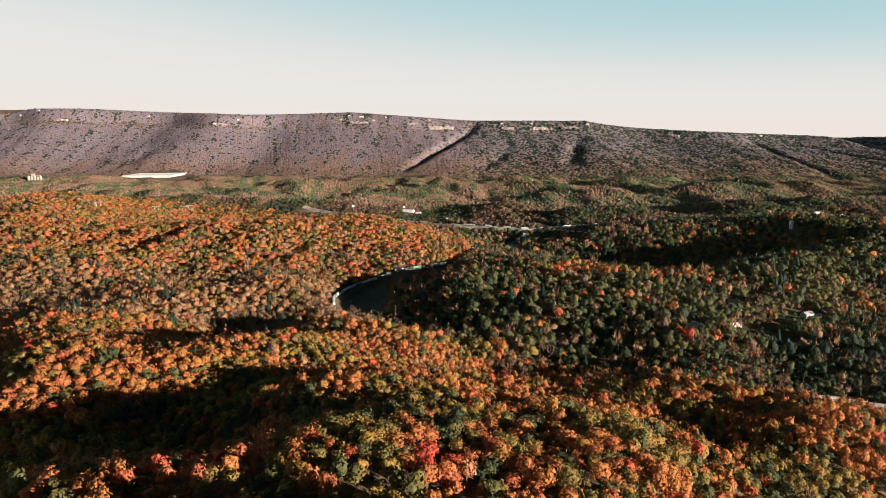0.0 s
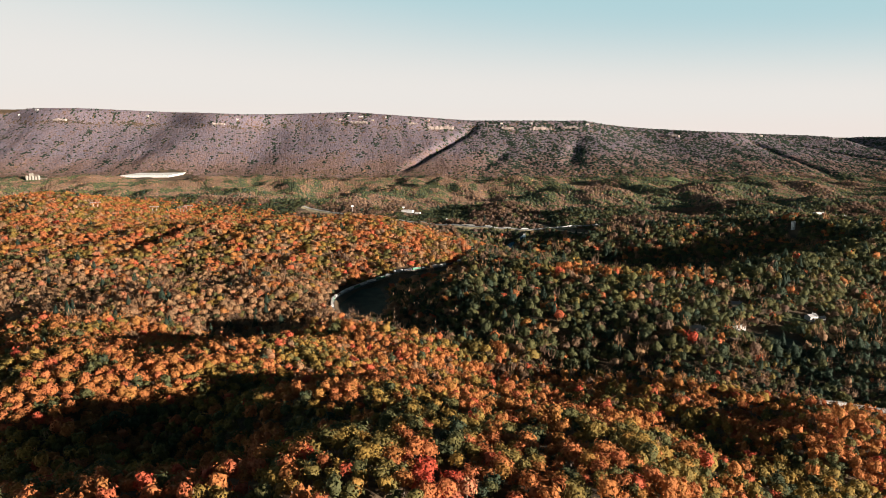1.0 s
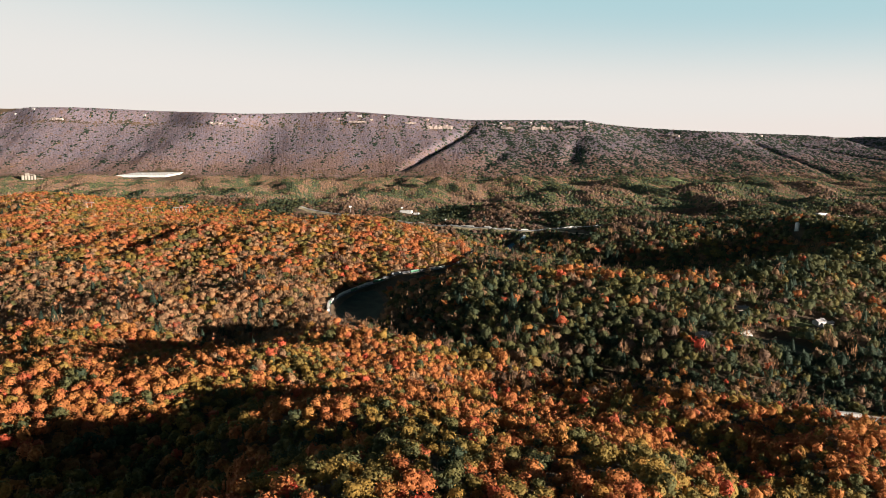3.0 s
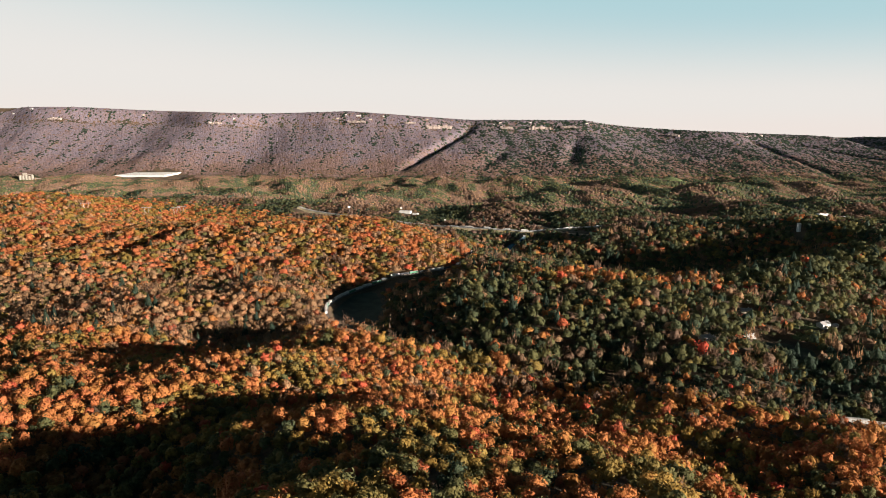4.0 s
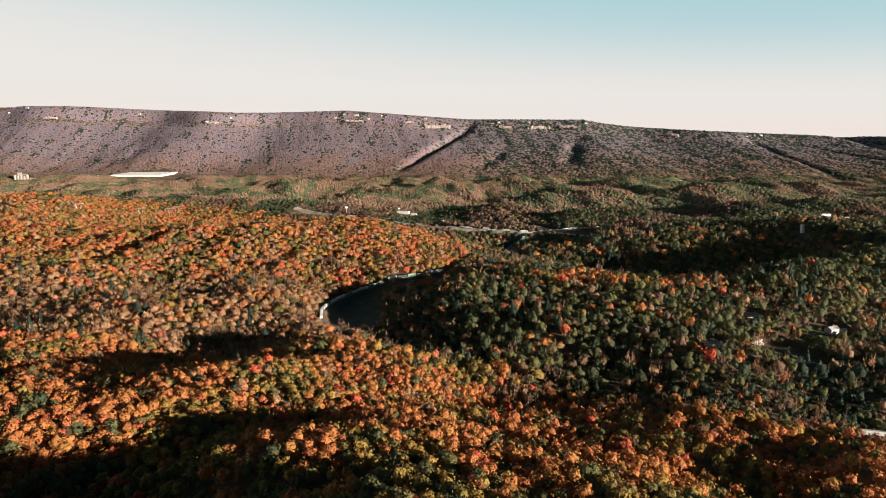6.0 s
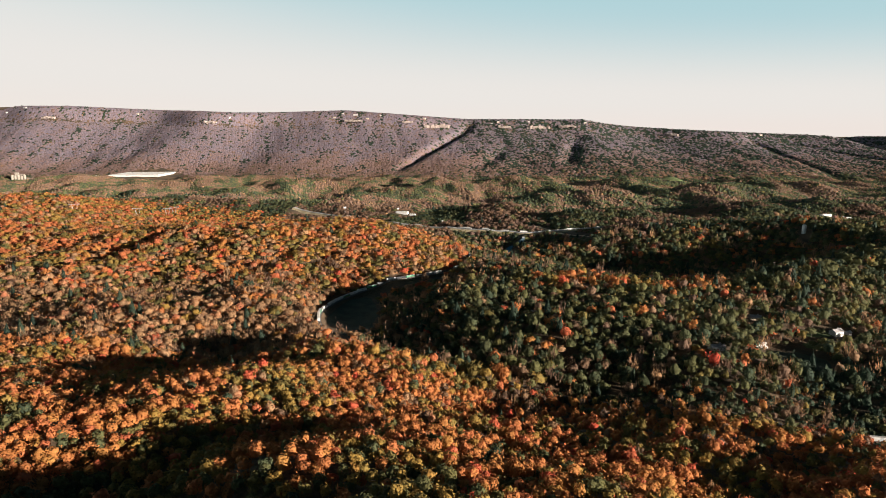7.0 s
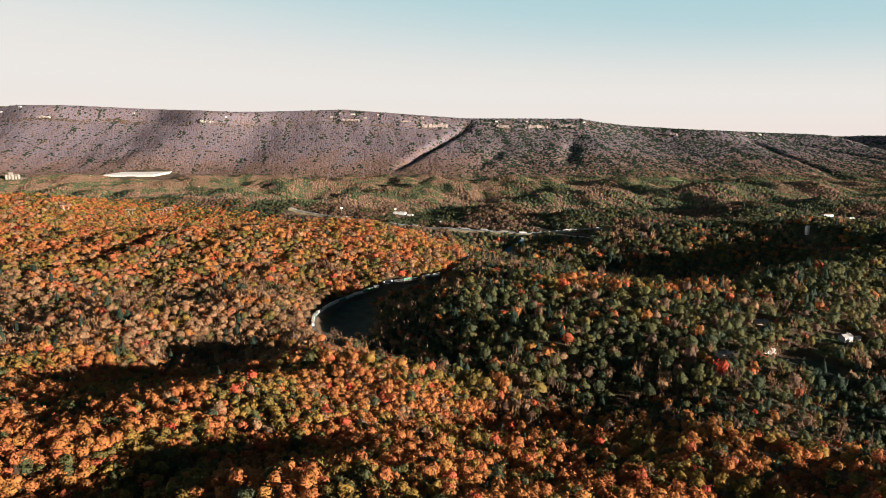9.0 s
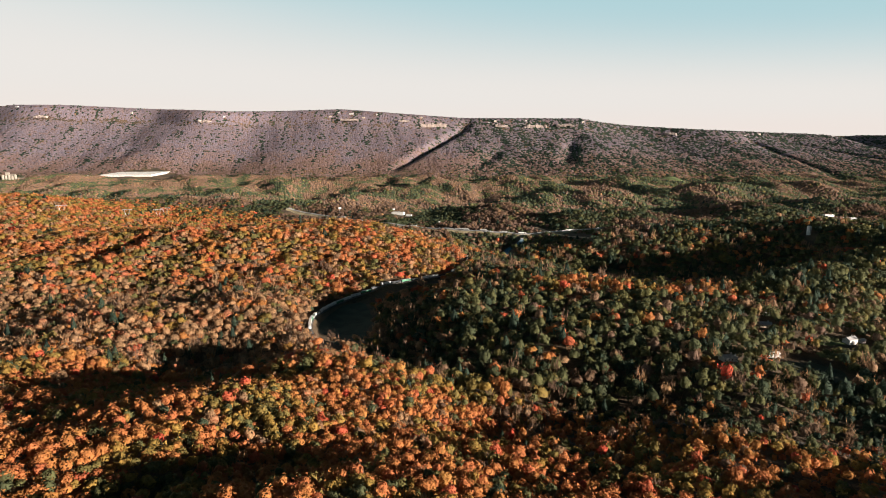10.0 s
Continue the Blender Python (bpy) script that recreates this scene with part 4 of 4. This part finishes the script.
def freight_car(kind):
    """A freight car, 16 m long, standing on its wheels; x is its length."""
    mat, label = {"white": (M_CARWHITE, "white boxcar with ribbed sides on the railway track"), "grey": (M_GREY, "grey covered hopper car on the railway track"),
                  "dark": (M_DARKCAR, "black open gondola car on the railway track"), "green": (M_GREEN, "green boxcar on the railway track")}[kind]
    car = thing("freight_car", label, "freight car", "cars of the freight train")
    part("underframe", boxed(0, 0, 0.95, 15.6, 2.5, 0.3), M_DARKCAR, car)
    if kind == "dark":
        body = bmesh.new()
        for y in (-1.4, 1.4):
            box(body, 0, y, 1.25, 15.2, 0.12, 1.7)
        for x in (-7.55, 7.55):
            box(body, x, 0, 1.25, 0.12, 2.7, 1.7)
        box(body, 0, 0, 1.25, 15.0, 2.7, 0.15)
        b = part("body", body, mat, car)
    else:
        b = part("body", boxed(0, 0, 1.25, 15.2, 2.9, 2.75, bevel=0.06), mat, car)
        roof = bmesh.new()
        box(roof, 0, 0, 4.0, 15.3, 2.7, 0.18, bevel=0.05)
        for k in range(9):
            box(roof, -6.8 + k * 1.7, 0, 4.18, 0.12, 2.5, 0.06)
        part("roof", roof, M_PALEROOF if kind != "green" else M_GREY, car, "pale ribbed metal roof")
        if kind != "grey":
            for y in (-1.47, 1.47):
                part("sliding_door", boxed(0, y, 1.35, 2.6, 0.09, 2.5), M_GREY if kind == "white" else mat, b)
        else:
            for x in (-4.5, 0, 4.5):
                hop = bmesh.new()
                bmesh.ops.create_cone(hop, segments=4, radius1=0.5, radius2=1.7, depth=0.7, cap_ends=True, matrix=Matrix.Translation((x, 0, 0.9)) @ Matrix.Rotation(0.785, 4, "Z"))
                part("hopper", hop, mat, car)
    for k in range(8):
        x = -7.0 + k * 2
        for y in (-1.49, 1.49):
            if abs(x) > 1.5 or kind == "dark":
                part("side_rib", boxed(x, y, 1.3, 0.14, 0.1, 1.6 if kind == "dark" else 2.6), mat, b)
    for x in (-5.6, 5.6):
        bogie = part("bogie", boxed(x, 0, 0.5, 2.7, 2.0, 0.4, bevel=0.08), M_DARKCAR, car)
        for dx in (-0.9, 0.9):
            for y in (-0.78, 0.78):
                part("wheel", rod(bmesh.new(), (x + dx, y - 0.08, 0.45), (x + dx, y + 0.08, 0.45), 0.45, corners=12), M_STEEL, bogie)
    for x in (-8.0, 8.0):
        part("coupler", boxed(x, 0, 0.85, 0.9, 0.25, 0.3), M_DARKCAR, car)
    return car


CARS = {}


def train(first, last, kinds):
    places = [p for p in along(TRACK, 1.0)]
    k = 0
    s = first
    while s < last and int(s) < len(places):
        x, y, z, dx, dy = places[int(s)]
        kind = kinds[k % len(kinds)]
        m = pose(x, y, z + 2.78, 0, 0, math.degrees(math.atan2(dy, dx)))
        if y < 640 and x < 292:
            kind = ""
        if kind in CARS:
            copy_thing(CARS[kind], m)
        elif kind:
            CARS[kind] = freight_car(kind)
            CARS[kind].matrix_basis = m
        k += 1
        s += 17.2


train(62, 610, ("grey", "dark", "", "dark", "white", "white", "white", "grey", "dark", "dark", "grey", "dark", "dark", "white", "grey", "dark", "green", "dark",
                "grey", "dark", "green", "white", "white", "green", "white", "white", "white", "dark", "white", "green", "white", "grey"))
train(960, 1260, ("", "grey", "", "white", "dark", "", "grey", "white", "dark", "white", "white", "white", "grey", "white", "white", "white"))

# ---- roads and the creek ----
ribbon("highway_embankment", ROAD, 13.0, M_TANFIELD, 3.4, "dry grassy embankment under the highway", "embankment", 8.0, ((-1.1, -6), (-0.5, 0), (0.5, 0), (1.1, -6)))
ribbon("highway", ROAD, 9.5, M_ASPHALT, 3.75, "pale weathered asphalt highway across the valley", "road", 8.0, ((-0.7, -1.5), (-0.5, 0), (0, 0.12), (0.5, 0), (0.7, -1.5)))
ribbon("creek", CREEK, 11.0, M_WATER, 0.1, "narrow creek reflecting the pale sky", "water", 8.0)
ribbon("clay_bank", SIDE_ROAD, 10.0, M_CLAY, 0.6, "pale clay side road along a cut bank", "bank", 6.0, ((-0.5, -0.6), (-0.3, 0.1), (0.3, 0.3), (0.5, -0.6)))
for k in (-0.5, 0.5):
    ribbon("guard_rail", ROAD, 0.3, M_GALV, 4.4, "galvanised guard rail beside the highway", "guard rail", 8.0, ((k * 34 - 0.5, -0.8), (k * 34 - 0.5, 0.4), (k * 34 + 0.5, 0.4), (k * 34 + 0.5, -0.8)))


def truck(mat, label):
    t = thing("semi_truck", label, "truck", "trucks on the highway")
    tr = part("trailer", boxed(-2.5, 0, 1.2, 13.0, 2.6, 2.8, bevel=0.05), M_WHITE, t)
    part("rear_door", boxed(-9.02, 0, 1.3, 0.05, 2.4, 2.6), M_GREY, tr)
    cab = part("cab", box(boxed(6.2, 0, 0.9, 2.3, 2.4, 2.6, bevel=0.2), 8.0, 0, 0.9, 1.6, 2.2, 1.2, bevel=0.15), mat, t)
    part("windscreen", boxed(7.37, 0, 2.2, 0.04, 2.0, 0.9), M_GLASS, cab)
    part("chassis", boxed(-0.5, 0, 0.8, 16.5, 1.0, 0.3), M_DARKCAR, t)
    for x in (-7.6, -6.4, 4.4, 5.5, 8.0):
        for y in (-1.1, 1.1):
            part("wheel", rod(bmesh.new(), (x, y - 0.15, 0.5), (x, y + 0.15, 0.5), 0.5, corners=10), M_TYRE, t)
    return t


def motor_car(mat, label):
    c = thing("car", label, "car", "vehicles by the highway")
    body = part("body", boxed(0, 0, 0.3, 4.5, 1.8, 0.6, bevel=0.15), mat, c)
    cabin = part("cabin", boxed(-0.2, 0, 0.88, 2.3, 1.55, 0.55, bevel=0.2), mat, body)
    part("side_window", boxed(-0.2, 0, 0.95, 1.7, 1.58, 0.32), M_GLASS, cabin)
    part("windscreen", boxed(-0.2, 0, 0.95, 2.33, 1.2, 0.32), M_GLASS, cabin)
    for x in (-1.4, 1.4):
        for y in (-0.85, 0.85):
            part("wheel", rod(bmesh.new(), (x, y - 0.1, 0.33), (x, y + 0.1, 0.33), 0.33, corners=10), M_TYRE, c)
    return c


road_places = along(ROAD, 2.0)
first = truck(M_WHITE, "white semi truck with a white trailer on the highway")
for n, (k, side) in enumerate(((98, 3), (210, -3), (278, 3), (300, 3), (324, -3), (346, 3))):
    x, y, z, dx, dy = road_places[min(k, len(road_places) - 1)]
    m = pose(x - dy * side, y + dx * side, z + 3.85, 0, 0, math.degrees(math.atan2(dy, dx)) + (180 if side < 0 else 0))
    if n:
        copy_thing(first, m)
    else:
        first.matrix_basis = m
paints = [motor_car(M_WHITE, "white car on the gravel lot beside the highway"), motor_car(M_GREY, "grey car on the gravel lot beside the highway"),
          motor_car(M_RED, "red car on the gravel lot beside the highway"), motor_car(M_BLUE, "blue car on the gravel lot beside the highway")]
pr = random.Random(4)
lot = [(-62 + 8 * i, 1636 - 4.2 * i + (8 if i % 2 else 0)) for i in range(18)]
for i, (x, y) in enumerate(lot):
    m = settle(x, y, 60 + pr.uniform(-12, 12), 0.25)
    if i < 4:
        paints[i].matrix_basis = m
    else:
        copy_thing(paints[(0, 0, 1, 2, 0, 3, 1)[i % 7]], m)


def patch(name, cx, cy, rx, ry, turn, mat, label, category="field", lift=0.3):
    """An uneven piece of open ground draped over the land."""
    bm = bmesh.new()
    c, s = math.cos(radians(turn)), math.sin(radians(turn))
    centre = bm.verts.new((cx, cy, float(land(cx, cy)) + lift))
    rings = []
    for k in range(1, 9):
        ring = []
        for i in range(28):
            a = i * 6.2832 / 28
            q = k / 8 * (1 + 0.09 * math.sin(3 * a + cx) + 0.06 * math.sin(7 * a + cy))
            u, v = math.cos(a) * rx * q, math.sin(a) * ry * q
            x, y = cx + u * c - v * s, cy + u * s + v * c
            ring.append(bm.verts.new((x, y, float(land(x, y)) + lift - (0.8 if k == 8 else 0))))
        rings.append(ring)
    for i in range(28):
        j = (i + 1) % 28
        bm.faces.new((centre, rings[0][i], rings[0][j]))
        for a, b in zip(rings, rings[1:]):
            bm.faces.new((a[i], b[i], b[j], a[j]))
    for f in bm.faces:
        f.smooth = True
    tagged(part(name, bm, mat), label, category, kind="structure")


patch("field", -114, 824, 35, 104, 6, M_SHADEGRASS, "dark shaded meadow inside the railway curve")
patch("lawn", 338, 636, 29, 41, -30, M_SHADEGRASS, "shaded mown paddock beside the farmhouse")
patch("lawn", 385, 694, 21, 8, 20, M_GRASS, "sunlit green lawn in front of the white farmhouse")
patch("lawn", 405, 726, 23, 8, 20, M_GRASS, "sunlit strip of grass behind the lawn")
patch("gravel_yard", 0, 1597, 100, 8, -24, M_CONCRETE, "pale gravel lot beside the highway", "yard")
patch("field", 945, 2700, 52, 28, 0, M_GRASS, "green pasture at the foot of the escarpment")
patch("gravel_yard", -1640, 2990, 135, 40, 0, M_CLAY, "pale bare ground beside the long warehouse", "yard", 0.6)


# ---- buildings ----
def windows(parent, sx, sy, h, every=3.2, z=1.0, tall=1.3):
    for s in (-1, 1):
        n = max(1, int(sx / every))
        for i in range(n):
            x = -sx / 2 + (i + 0.5) * sx / n
            w = part("window", boxed(x, s * sy / 2, z, 1.1, 0.16, tall), M_SIDING, parent)
            part("pane", boxed(x, s * (sy / 2 + 0.04), z + 0.1, 0.9, 0.12, tall - 0.2), M_GLASS, w)


def house(label, sx, sy, h, rise, wall, roof, chimney=True):
    ob = thing("house", label, "house")
    w = part("wall", gable_walls(sx, sy, h, rise), wall, ob)
    windows(w, sx, sy, h)
    r = part("roof", gable(sx, sy, h, rise), roof, ob)
    if chimney:
        part("chimney", boxed(sx * 0.25, sy * 0.12, h + rise * 0.4, 0.8, 0.8, rise * 0.6 + 1.2), M_CONCRETE, r)
    part("door", boxed(sx * 0.1, -sy / 2, 0, 1.0, 0.14, 2.05), M_WOOD, w)
    return ob


def place(ob, x, y, turn=0.0, lift=0.2):
    ob.matrix_basis = settle(x, y, turn, lift)
    return ob


place(house("long white trailer house with a pale metal roof among trees", 17, 6, 2.8, 1.0, M_SIDING, M_PALEROOF, False), 311, 668, 22)
place(house("white farmhouse with a grey roof at the edge of the lawn", 13, 8, 4.6, 2.4, M_SIDING, M_ROOF), 424, 728, 25)
place(house("small white shed beside the farmhouse", 7, 5, 2.6, 1.4, M_SIDING, M_PALEROOF, False), 441, 735, 25)
place(house("tan house half hidden by trees", 12, 8, 3.2, 2.0, M_TAN, M_ROOF), 349, 756, -10)
place(house("grey-roofed house in the woods", 14, 8, 3.2, 2.0, M_SIDING, M_ROOF), 255, 636, 12)
place(house("low white house with a pale roof in the woods", 14, 7, 2.8, 1.2, M_SIDING, M_PALEROOF, False), 103, 768, 8)
place(house("small cabin with a pale roof in the hollow", 10, 6, 2.6, 1.2, M_TAN, M_PALEROOF, False), 372, 800, 40)
place(house("low house with a white roof beside the creek road", 15, 8, 3.0, 1.4, M_SIDING, M_PALEROOF, False), 610, 1020, -12)


def hall(name, label, sx, sy, h, wall, roof, category, bays=8):
    """A flat-roofed building with a parapet, loading doors and roof units."""
    ob = thing(name, label, category)
    w = part("wall", boxed(0, 0, -2, sx, sy, h + 2), wall, ob)
    r = part("roof", box(boxed(0, 0, h, sx + 0.6, sy + 0.6, 0.35), 0, 0, h + 0.35, sx - 1.2, sy - 1.2, 0.12), roof, ob)
    for i in range(bays):
        x = -sx / 2 + (i + 0.5) * sx / bays
        part("loading_door", boxed(x, -sy / 2, 0, min(4.0, sx / bays * 0.5), 0.2, min(4.2, h * 0.7)), M_GREY, w)
        part("roof_unit", boxed(x, (i % 3 - 1) * sy * 0.25, h + 0.45, min(4.0, sx / 12), min(3.0, sy / 8), 1.4, bevel=0.1), M_GREY, r)
    return ob


place(hall("warehouse", "very long white flat-roofed warehouse below the escarpment", 225, 250, 7, M_CONCRETE, M_WHITEROOF, "warehouse", 16), -1462, 3150, 4, 2)
place(hall("warehouse", "low white annex beside the long warehouse", 60, 34, 8, M_WHITE, M_PALEROOF, "warehouse", 5), -1640, 3010, 6, 2)
place(hall("commercial_building", "white flat-roofed building with a sign tower", 34, 18, 5, M_WHITE, M_PALEROOF, "building", 5), -122, 1868, -14)
place(hall("commercial_building", "small white shop beside the highway", 16, 10, 4, M_WHITE, M_PALEROOF, "building", 3), -92, 1860, -14)
place(hall("commercial_building", "white roadside store at the bridge", 20, 11, 4.5, M_WHITE, M_PALEROOF, "building", 4), 109, 1550, -20)
place(hall("commercial_building", "low white shed in the clearing", 28, 12, 3.5, M_WHITE, M_PALEROOF, "building", 4), 1060, 1822, 8)
place(hall("commercial_building", "long low shed with a pale roof in the clearing", 46, 14, 4.5, M_GREY, M_PALEROOF, "building", 5), 1095, 1795, -6)


def sign_tower(label, h, w):
    ob = thing("sign_tower", label, "sign")
    part("pole", rod(bmesh.new(), (0, 0, -1), (0, 0, h), 0.5, 0.35, 8), M_CONCRETE, ob)
    p = part("sign_panel", boxed(0, 0, h - w * 0.5, w, 0.5, w * 0.6, bevel=0.05), M_WHITE, ob)
    part("panel_frame", boxed(0, 0, h - w * 0.5 - 0.2, w + 0.3, 0.35, w * 0.6 + 0.4), M_GREY, p)
    return ob


place(sign_tower("tall white sign tower beside the white building", 17, 6), -133, 1850, 10)
place(sign_tower("white billboard on a tall pole above the trees", 20, 7), -275, 1800, 15)
place(sign_tower("white sign on a tall pole by the highway", 15, 4), -6, 1668, -10)


def canopy_station():
    ob = thing("fuel_canopy", "flat white canopy on posts beside the highway", "canopy")
    part("canopy_roof", boxed(0, 0, 4.6, 24, 10, 0.9, bevel=0.1), M_WHITE, ob)
    for x in (-8, 0, 8):
        for y in (-3, 3):
            part("post", boxed(x, y, -1, 0.4, 0.4, 5.7), M_CONCRETE, ob)
    return ob


place(canopy_station(), 45, 1590, -20)


def silo_plant():
    ob = thing("silo_plant", "cluster of pale concrete silos with a tall head house", "silos")
    for i in range(5):
        x = -26 + i * 13
        s = part("silo", rod(bmesh.new(), (x, 0, -3), (x, 0, 24 - (i % 2) * 3), 6.2, corners=20), M_SILO, ob)
        part("silo_cap", rod(bmesh.new(), (x, 0, 24 - (i % 2) * 3), (x, 0, 26 - (i % 2) * 3), 6.4, 1.5, 20), M_SILO, s)
    part("head_house", boxed(-6, 2, 20, 16, 8, 16), M_SILO, ob)
    part("gallery", boxed(8, 0, 26, 40, 3.5, 3), M_SILO, ob)
    part("shed", boxed(46, 4, -3, 26, 18, 14), M_SILO, ob)
    return ob


place(silo_plant(), -1945, 2960, 8, 0)


def water_tower():
    ob = thing("water_tower", "white cylindrical water tank on the wooded hill", "water tank")
    t = part("tank", rod(bmesh.new(), (0, 0, -2), (0, 0, 16), 3.9, corners=28), M_CARWHITE, ob)
    part("dome", rod(bmesh.new(), (0, 0, 16), (0, 0, 17), 3.95, 1.2, 28), M_CARWHITE, t)
    lad = bmesh.new()
    for s in (-0.25, 0.25):
        rod(lad, (s, -4.1, 0), (s, -4.1, 16.5), 0.05, corners=4)
    for k in range(40):
        rod(lad, (-0.25, -4.1, k * 0.4), (0.25, -4.1, k * 0.4), 0.03, corners=4)
    part("ladder", lad, M_STEEL, t)
    part("railing", rod(bmesh.new(), (0, 0, 16.9), (0, 0, 17.0), 3.2, corners=28), M_STEEL, t)
    return ob


place(water_tower(), 704, 1298, 0)


def pylon():
    """A guyed V-shaped transmission tower: two lattice legs from one foot up to a long cross-beam."""
    ob = thing("pylon", "pale galvanised V-shaped transmission tower above the trees", "pylon", "transmission towers")
    h, reach = 25.0, 5.5
    for s in (-1, 1):
        leg = bmesh.new()
        for dx, dy in ((-0.45, -0.45), (0.45, -0.45), (0.45, 0.45), (-0.45, 0.45)):
            rod(leg, (s * 0.4, 0, -1), (s * reach * 0.5 + dx, dy, h * 0.5), 0.12, 0.16, 4)
            rod(leg, (s * reach * 0.5 + dx, dy, h * 0.5), (s * reach, 0, h), 0.16, 0.12, 4)
        for k in range(9):
            z0, z1 = h * (0.06 + 0.1 * k), h * (0.11 + 0.1 * k)
            w0, w1 = 0.45 * (1 - abs(2 * z0 / h - 1)), 0.45 * (1 - abs(2 * z1 / h - 1))
            rod(leg, (s * reach * z0 / h - w0, -w0, z0), (s * reach * z1 / h + w1, w1, z1), 0.08, corners=4)
            rod(leg, (s * reach * z0 / h + w0, -w0, z0), (s * reach * z1 / h - w1, w1, z1), 0.08, corners=4)
        part("leg", leg, M_GALV, ob)
    beam = bmesh.new()
    for dz in (-0.4, 0.4):
        rod(beam, (-reach - 5, 0, h), (reach + 5, 0, h + dz), 0.16, corners=4)
        rod(beam, (-reach - 5, 0, h + dz), (reach + 5, 0, h), 0.16, corners=4)
    beam = part("cross_beam", beam, M_GALV, ob)
    for x in (-reach - 4.5, 0, reach + 4.5):
        part("insulator", rod(bmesh.new(), (x, 0, h), (x, 0, h - 2.4), 0.16, corners=6), M_GREY, beam)
    for s in (-1, 1):
        for d in (-1, 1):
            part("guy_wire", rod(bmesh.new(), (s * reach, 0, h), (s * 3, d * 14, -1), 0.05, corners=4), M_GALV, ob)
    return ob


first = place(pylon(), -778, 1390, 20, -5)
for x, y in ((-705, 1510), (-690, 1631), (-692, 1676)):
    copy_thing(first, settle(x, y, 20, -5))


def utility_pole(h):
    ob = thing("utility_pole", "grey wooden utility pole with a cross-arm", "pole", "utility poles")
    part("pole", rod(bmesh.new(), (0, 0, -1), (0, 0, h), 0.2, 0.13, 7), M_WOOD, ob)
    arm = part("cross_arm", boxed(0, 0, h - 1.0, 2.6, 0.14, 0.16), M_WOOD, ob)
    for x in (-1.1, 0, 1.1):
        part("insulator", rod(bmesh.new(), (x, 0, h - 0.84), (x, 0, h - 0.6), 0.06, corners=6), M_GREY, arm)
    return ob


first = place(utility_pole(13), 345, 705, 30)
for x, y in ((390, 715), (425, 742), (300, 690), (250, 655), (480, 770)):
    copy_thing(first, settle(x, y, 30))
first = place(utility_pole(26), 457, 930, 0)
tagged(first, "tall thin radio mast above the treetops", "mast")

# ---- on the escarpment: houses along the rim, and cliffs ----
hr = random.Random(9)


def rim(x):
    """The rim of the escarpment above x: the last step below the flat top."""
    ys = np.arange(3500, 4400, 8.0)
    z = land(np.full_like(ys, x), ys)
    return float(ys[np.argmax(z > 0.93 * z[-1])])


villa = [house("white house on the rim of the escarpment", 12, 9, 4.5, 2.6, M_SIDING, M_PALEROOF), house("pale house with a grey roof on the escarpment rim", 16, 9, 6, 3, M_TAN, M_ROOF),
         house("long white lodge on the escarpment rim", 26, 11, 5.5, 2.6, M_SIDING, M_PALEROOF)]
for i, x in enumerate((-560, -2840, -690, -2700, -640, -480, -400, -130, 290, 330, 520, 870, 1840, 1960, 2400, -1980, -1330)):
    y = rim(x) + hr.uniform(-30, 25)
    k = 2 if i in (0, 3) else i % 2
    m = settle(x, y, hr.uniform(-25, 25), -0.5)
    if i in (0, 1, 2):
        k = {0: 2, 1: 0, 2: 1}[i]
        villa[k].matrix_basis = m
    else:
        copy_thing(villa[k], m)


def cliff(x0, x1, y0, y1, z, h, seed):
    """A broken sandstone band: stacked irregular blocks along the rim."""
    r = random.Random(seed)
    ob = thing("cliff", "pale broken sandstone cliff band near the rim", "cliff", "cliff bands")
    n = max(4, int(abs(x1 - x0) / 9))
    for i in range(n):
        t = (i + 0.5) / n
        x, y = x0 + (x1 - x0) * t, y0 + (y1 - y0) * t + r.uniform(-4, 4)
        bm = bmesh.new()
        w = abs(x1 - x0) / n * 1.25
        hh = h * r.uniform(0.3, 0.7)
        box(bm, x, y, z - h + r.uniform(-3, 3), w, 26, hh + h * 0.5, turn=Matrix.Rotation(r.uniform(-0.2, 0.2), 4, "Z"))
        bmesh.ops.subdivide_edges(bm, edges=bm.edges, cuts=2, use_grid_fill=True)
        for v in bm.verts:
            v.co += Vector((r.uniform(-1, 1), r.uniform(-2, 2), r.uniform(-1.2, 1.2)))
        part("rock_face", bm, M_ROCK, ob)
    return ob


for k, (x0, x1, up, h) in enumerate(((-135, 25, 0.80, 20), (-620, -510, 0.80, 10), (500, 640, 0.82, 18), (330, 400, 0.82, 12), (700, 800, 0.84, 10), (-1460, -1390, 0.78, 10), (-2520, -2440, 0.78, 10), (1360, 1420, 0.82, 12), (-260, -200, 0.84, 10))):
    ys = np.arange(3300, 4400, 6.0)
    spot = []
    for x in (x0, x1):
        z = land(np.full_like(ys, x), ys)
        j = int(np.argmax(z > up * z[-1]))
        spot.append((float(ys[j]), float(z[j])))
    cliff(x0, x1, spot[0][0] - 4, spot[1][0] - 4, (spot[0][1] + spot[1][1]) / 2 + 11, h, 20 + k)
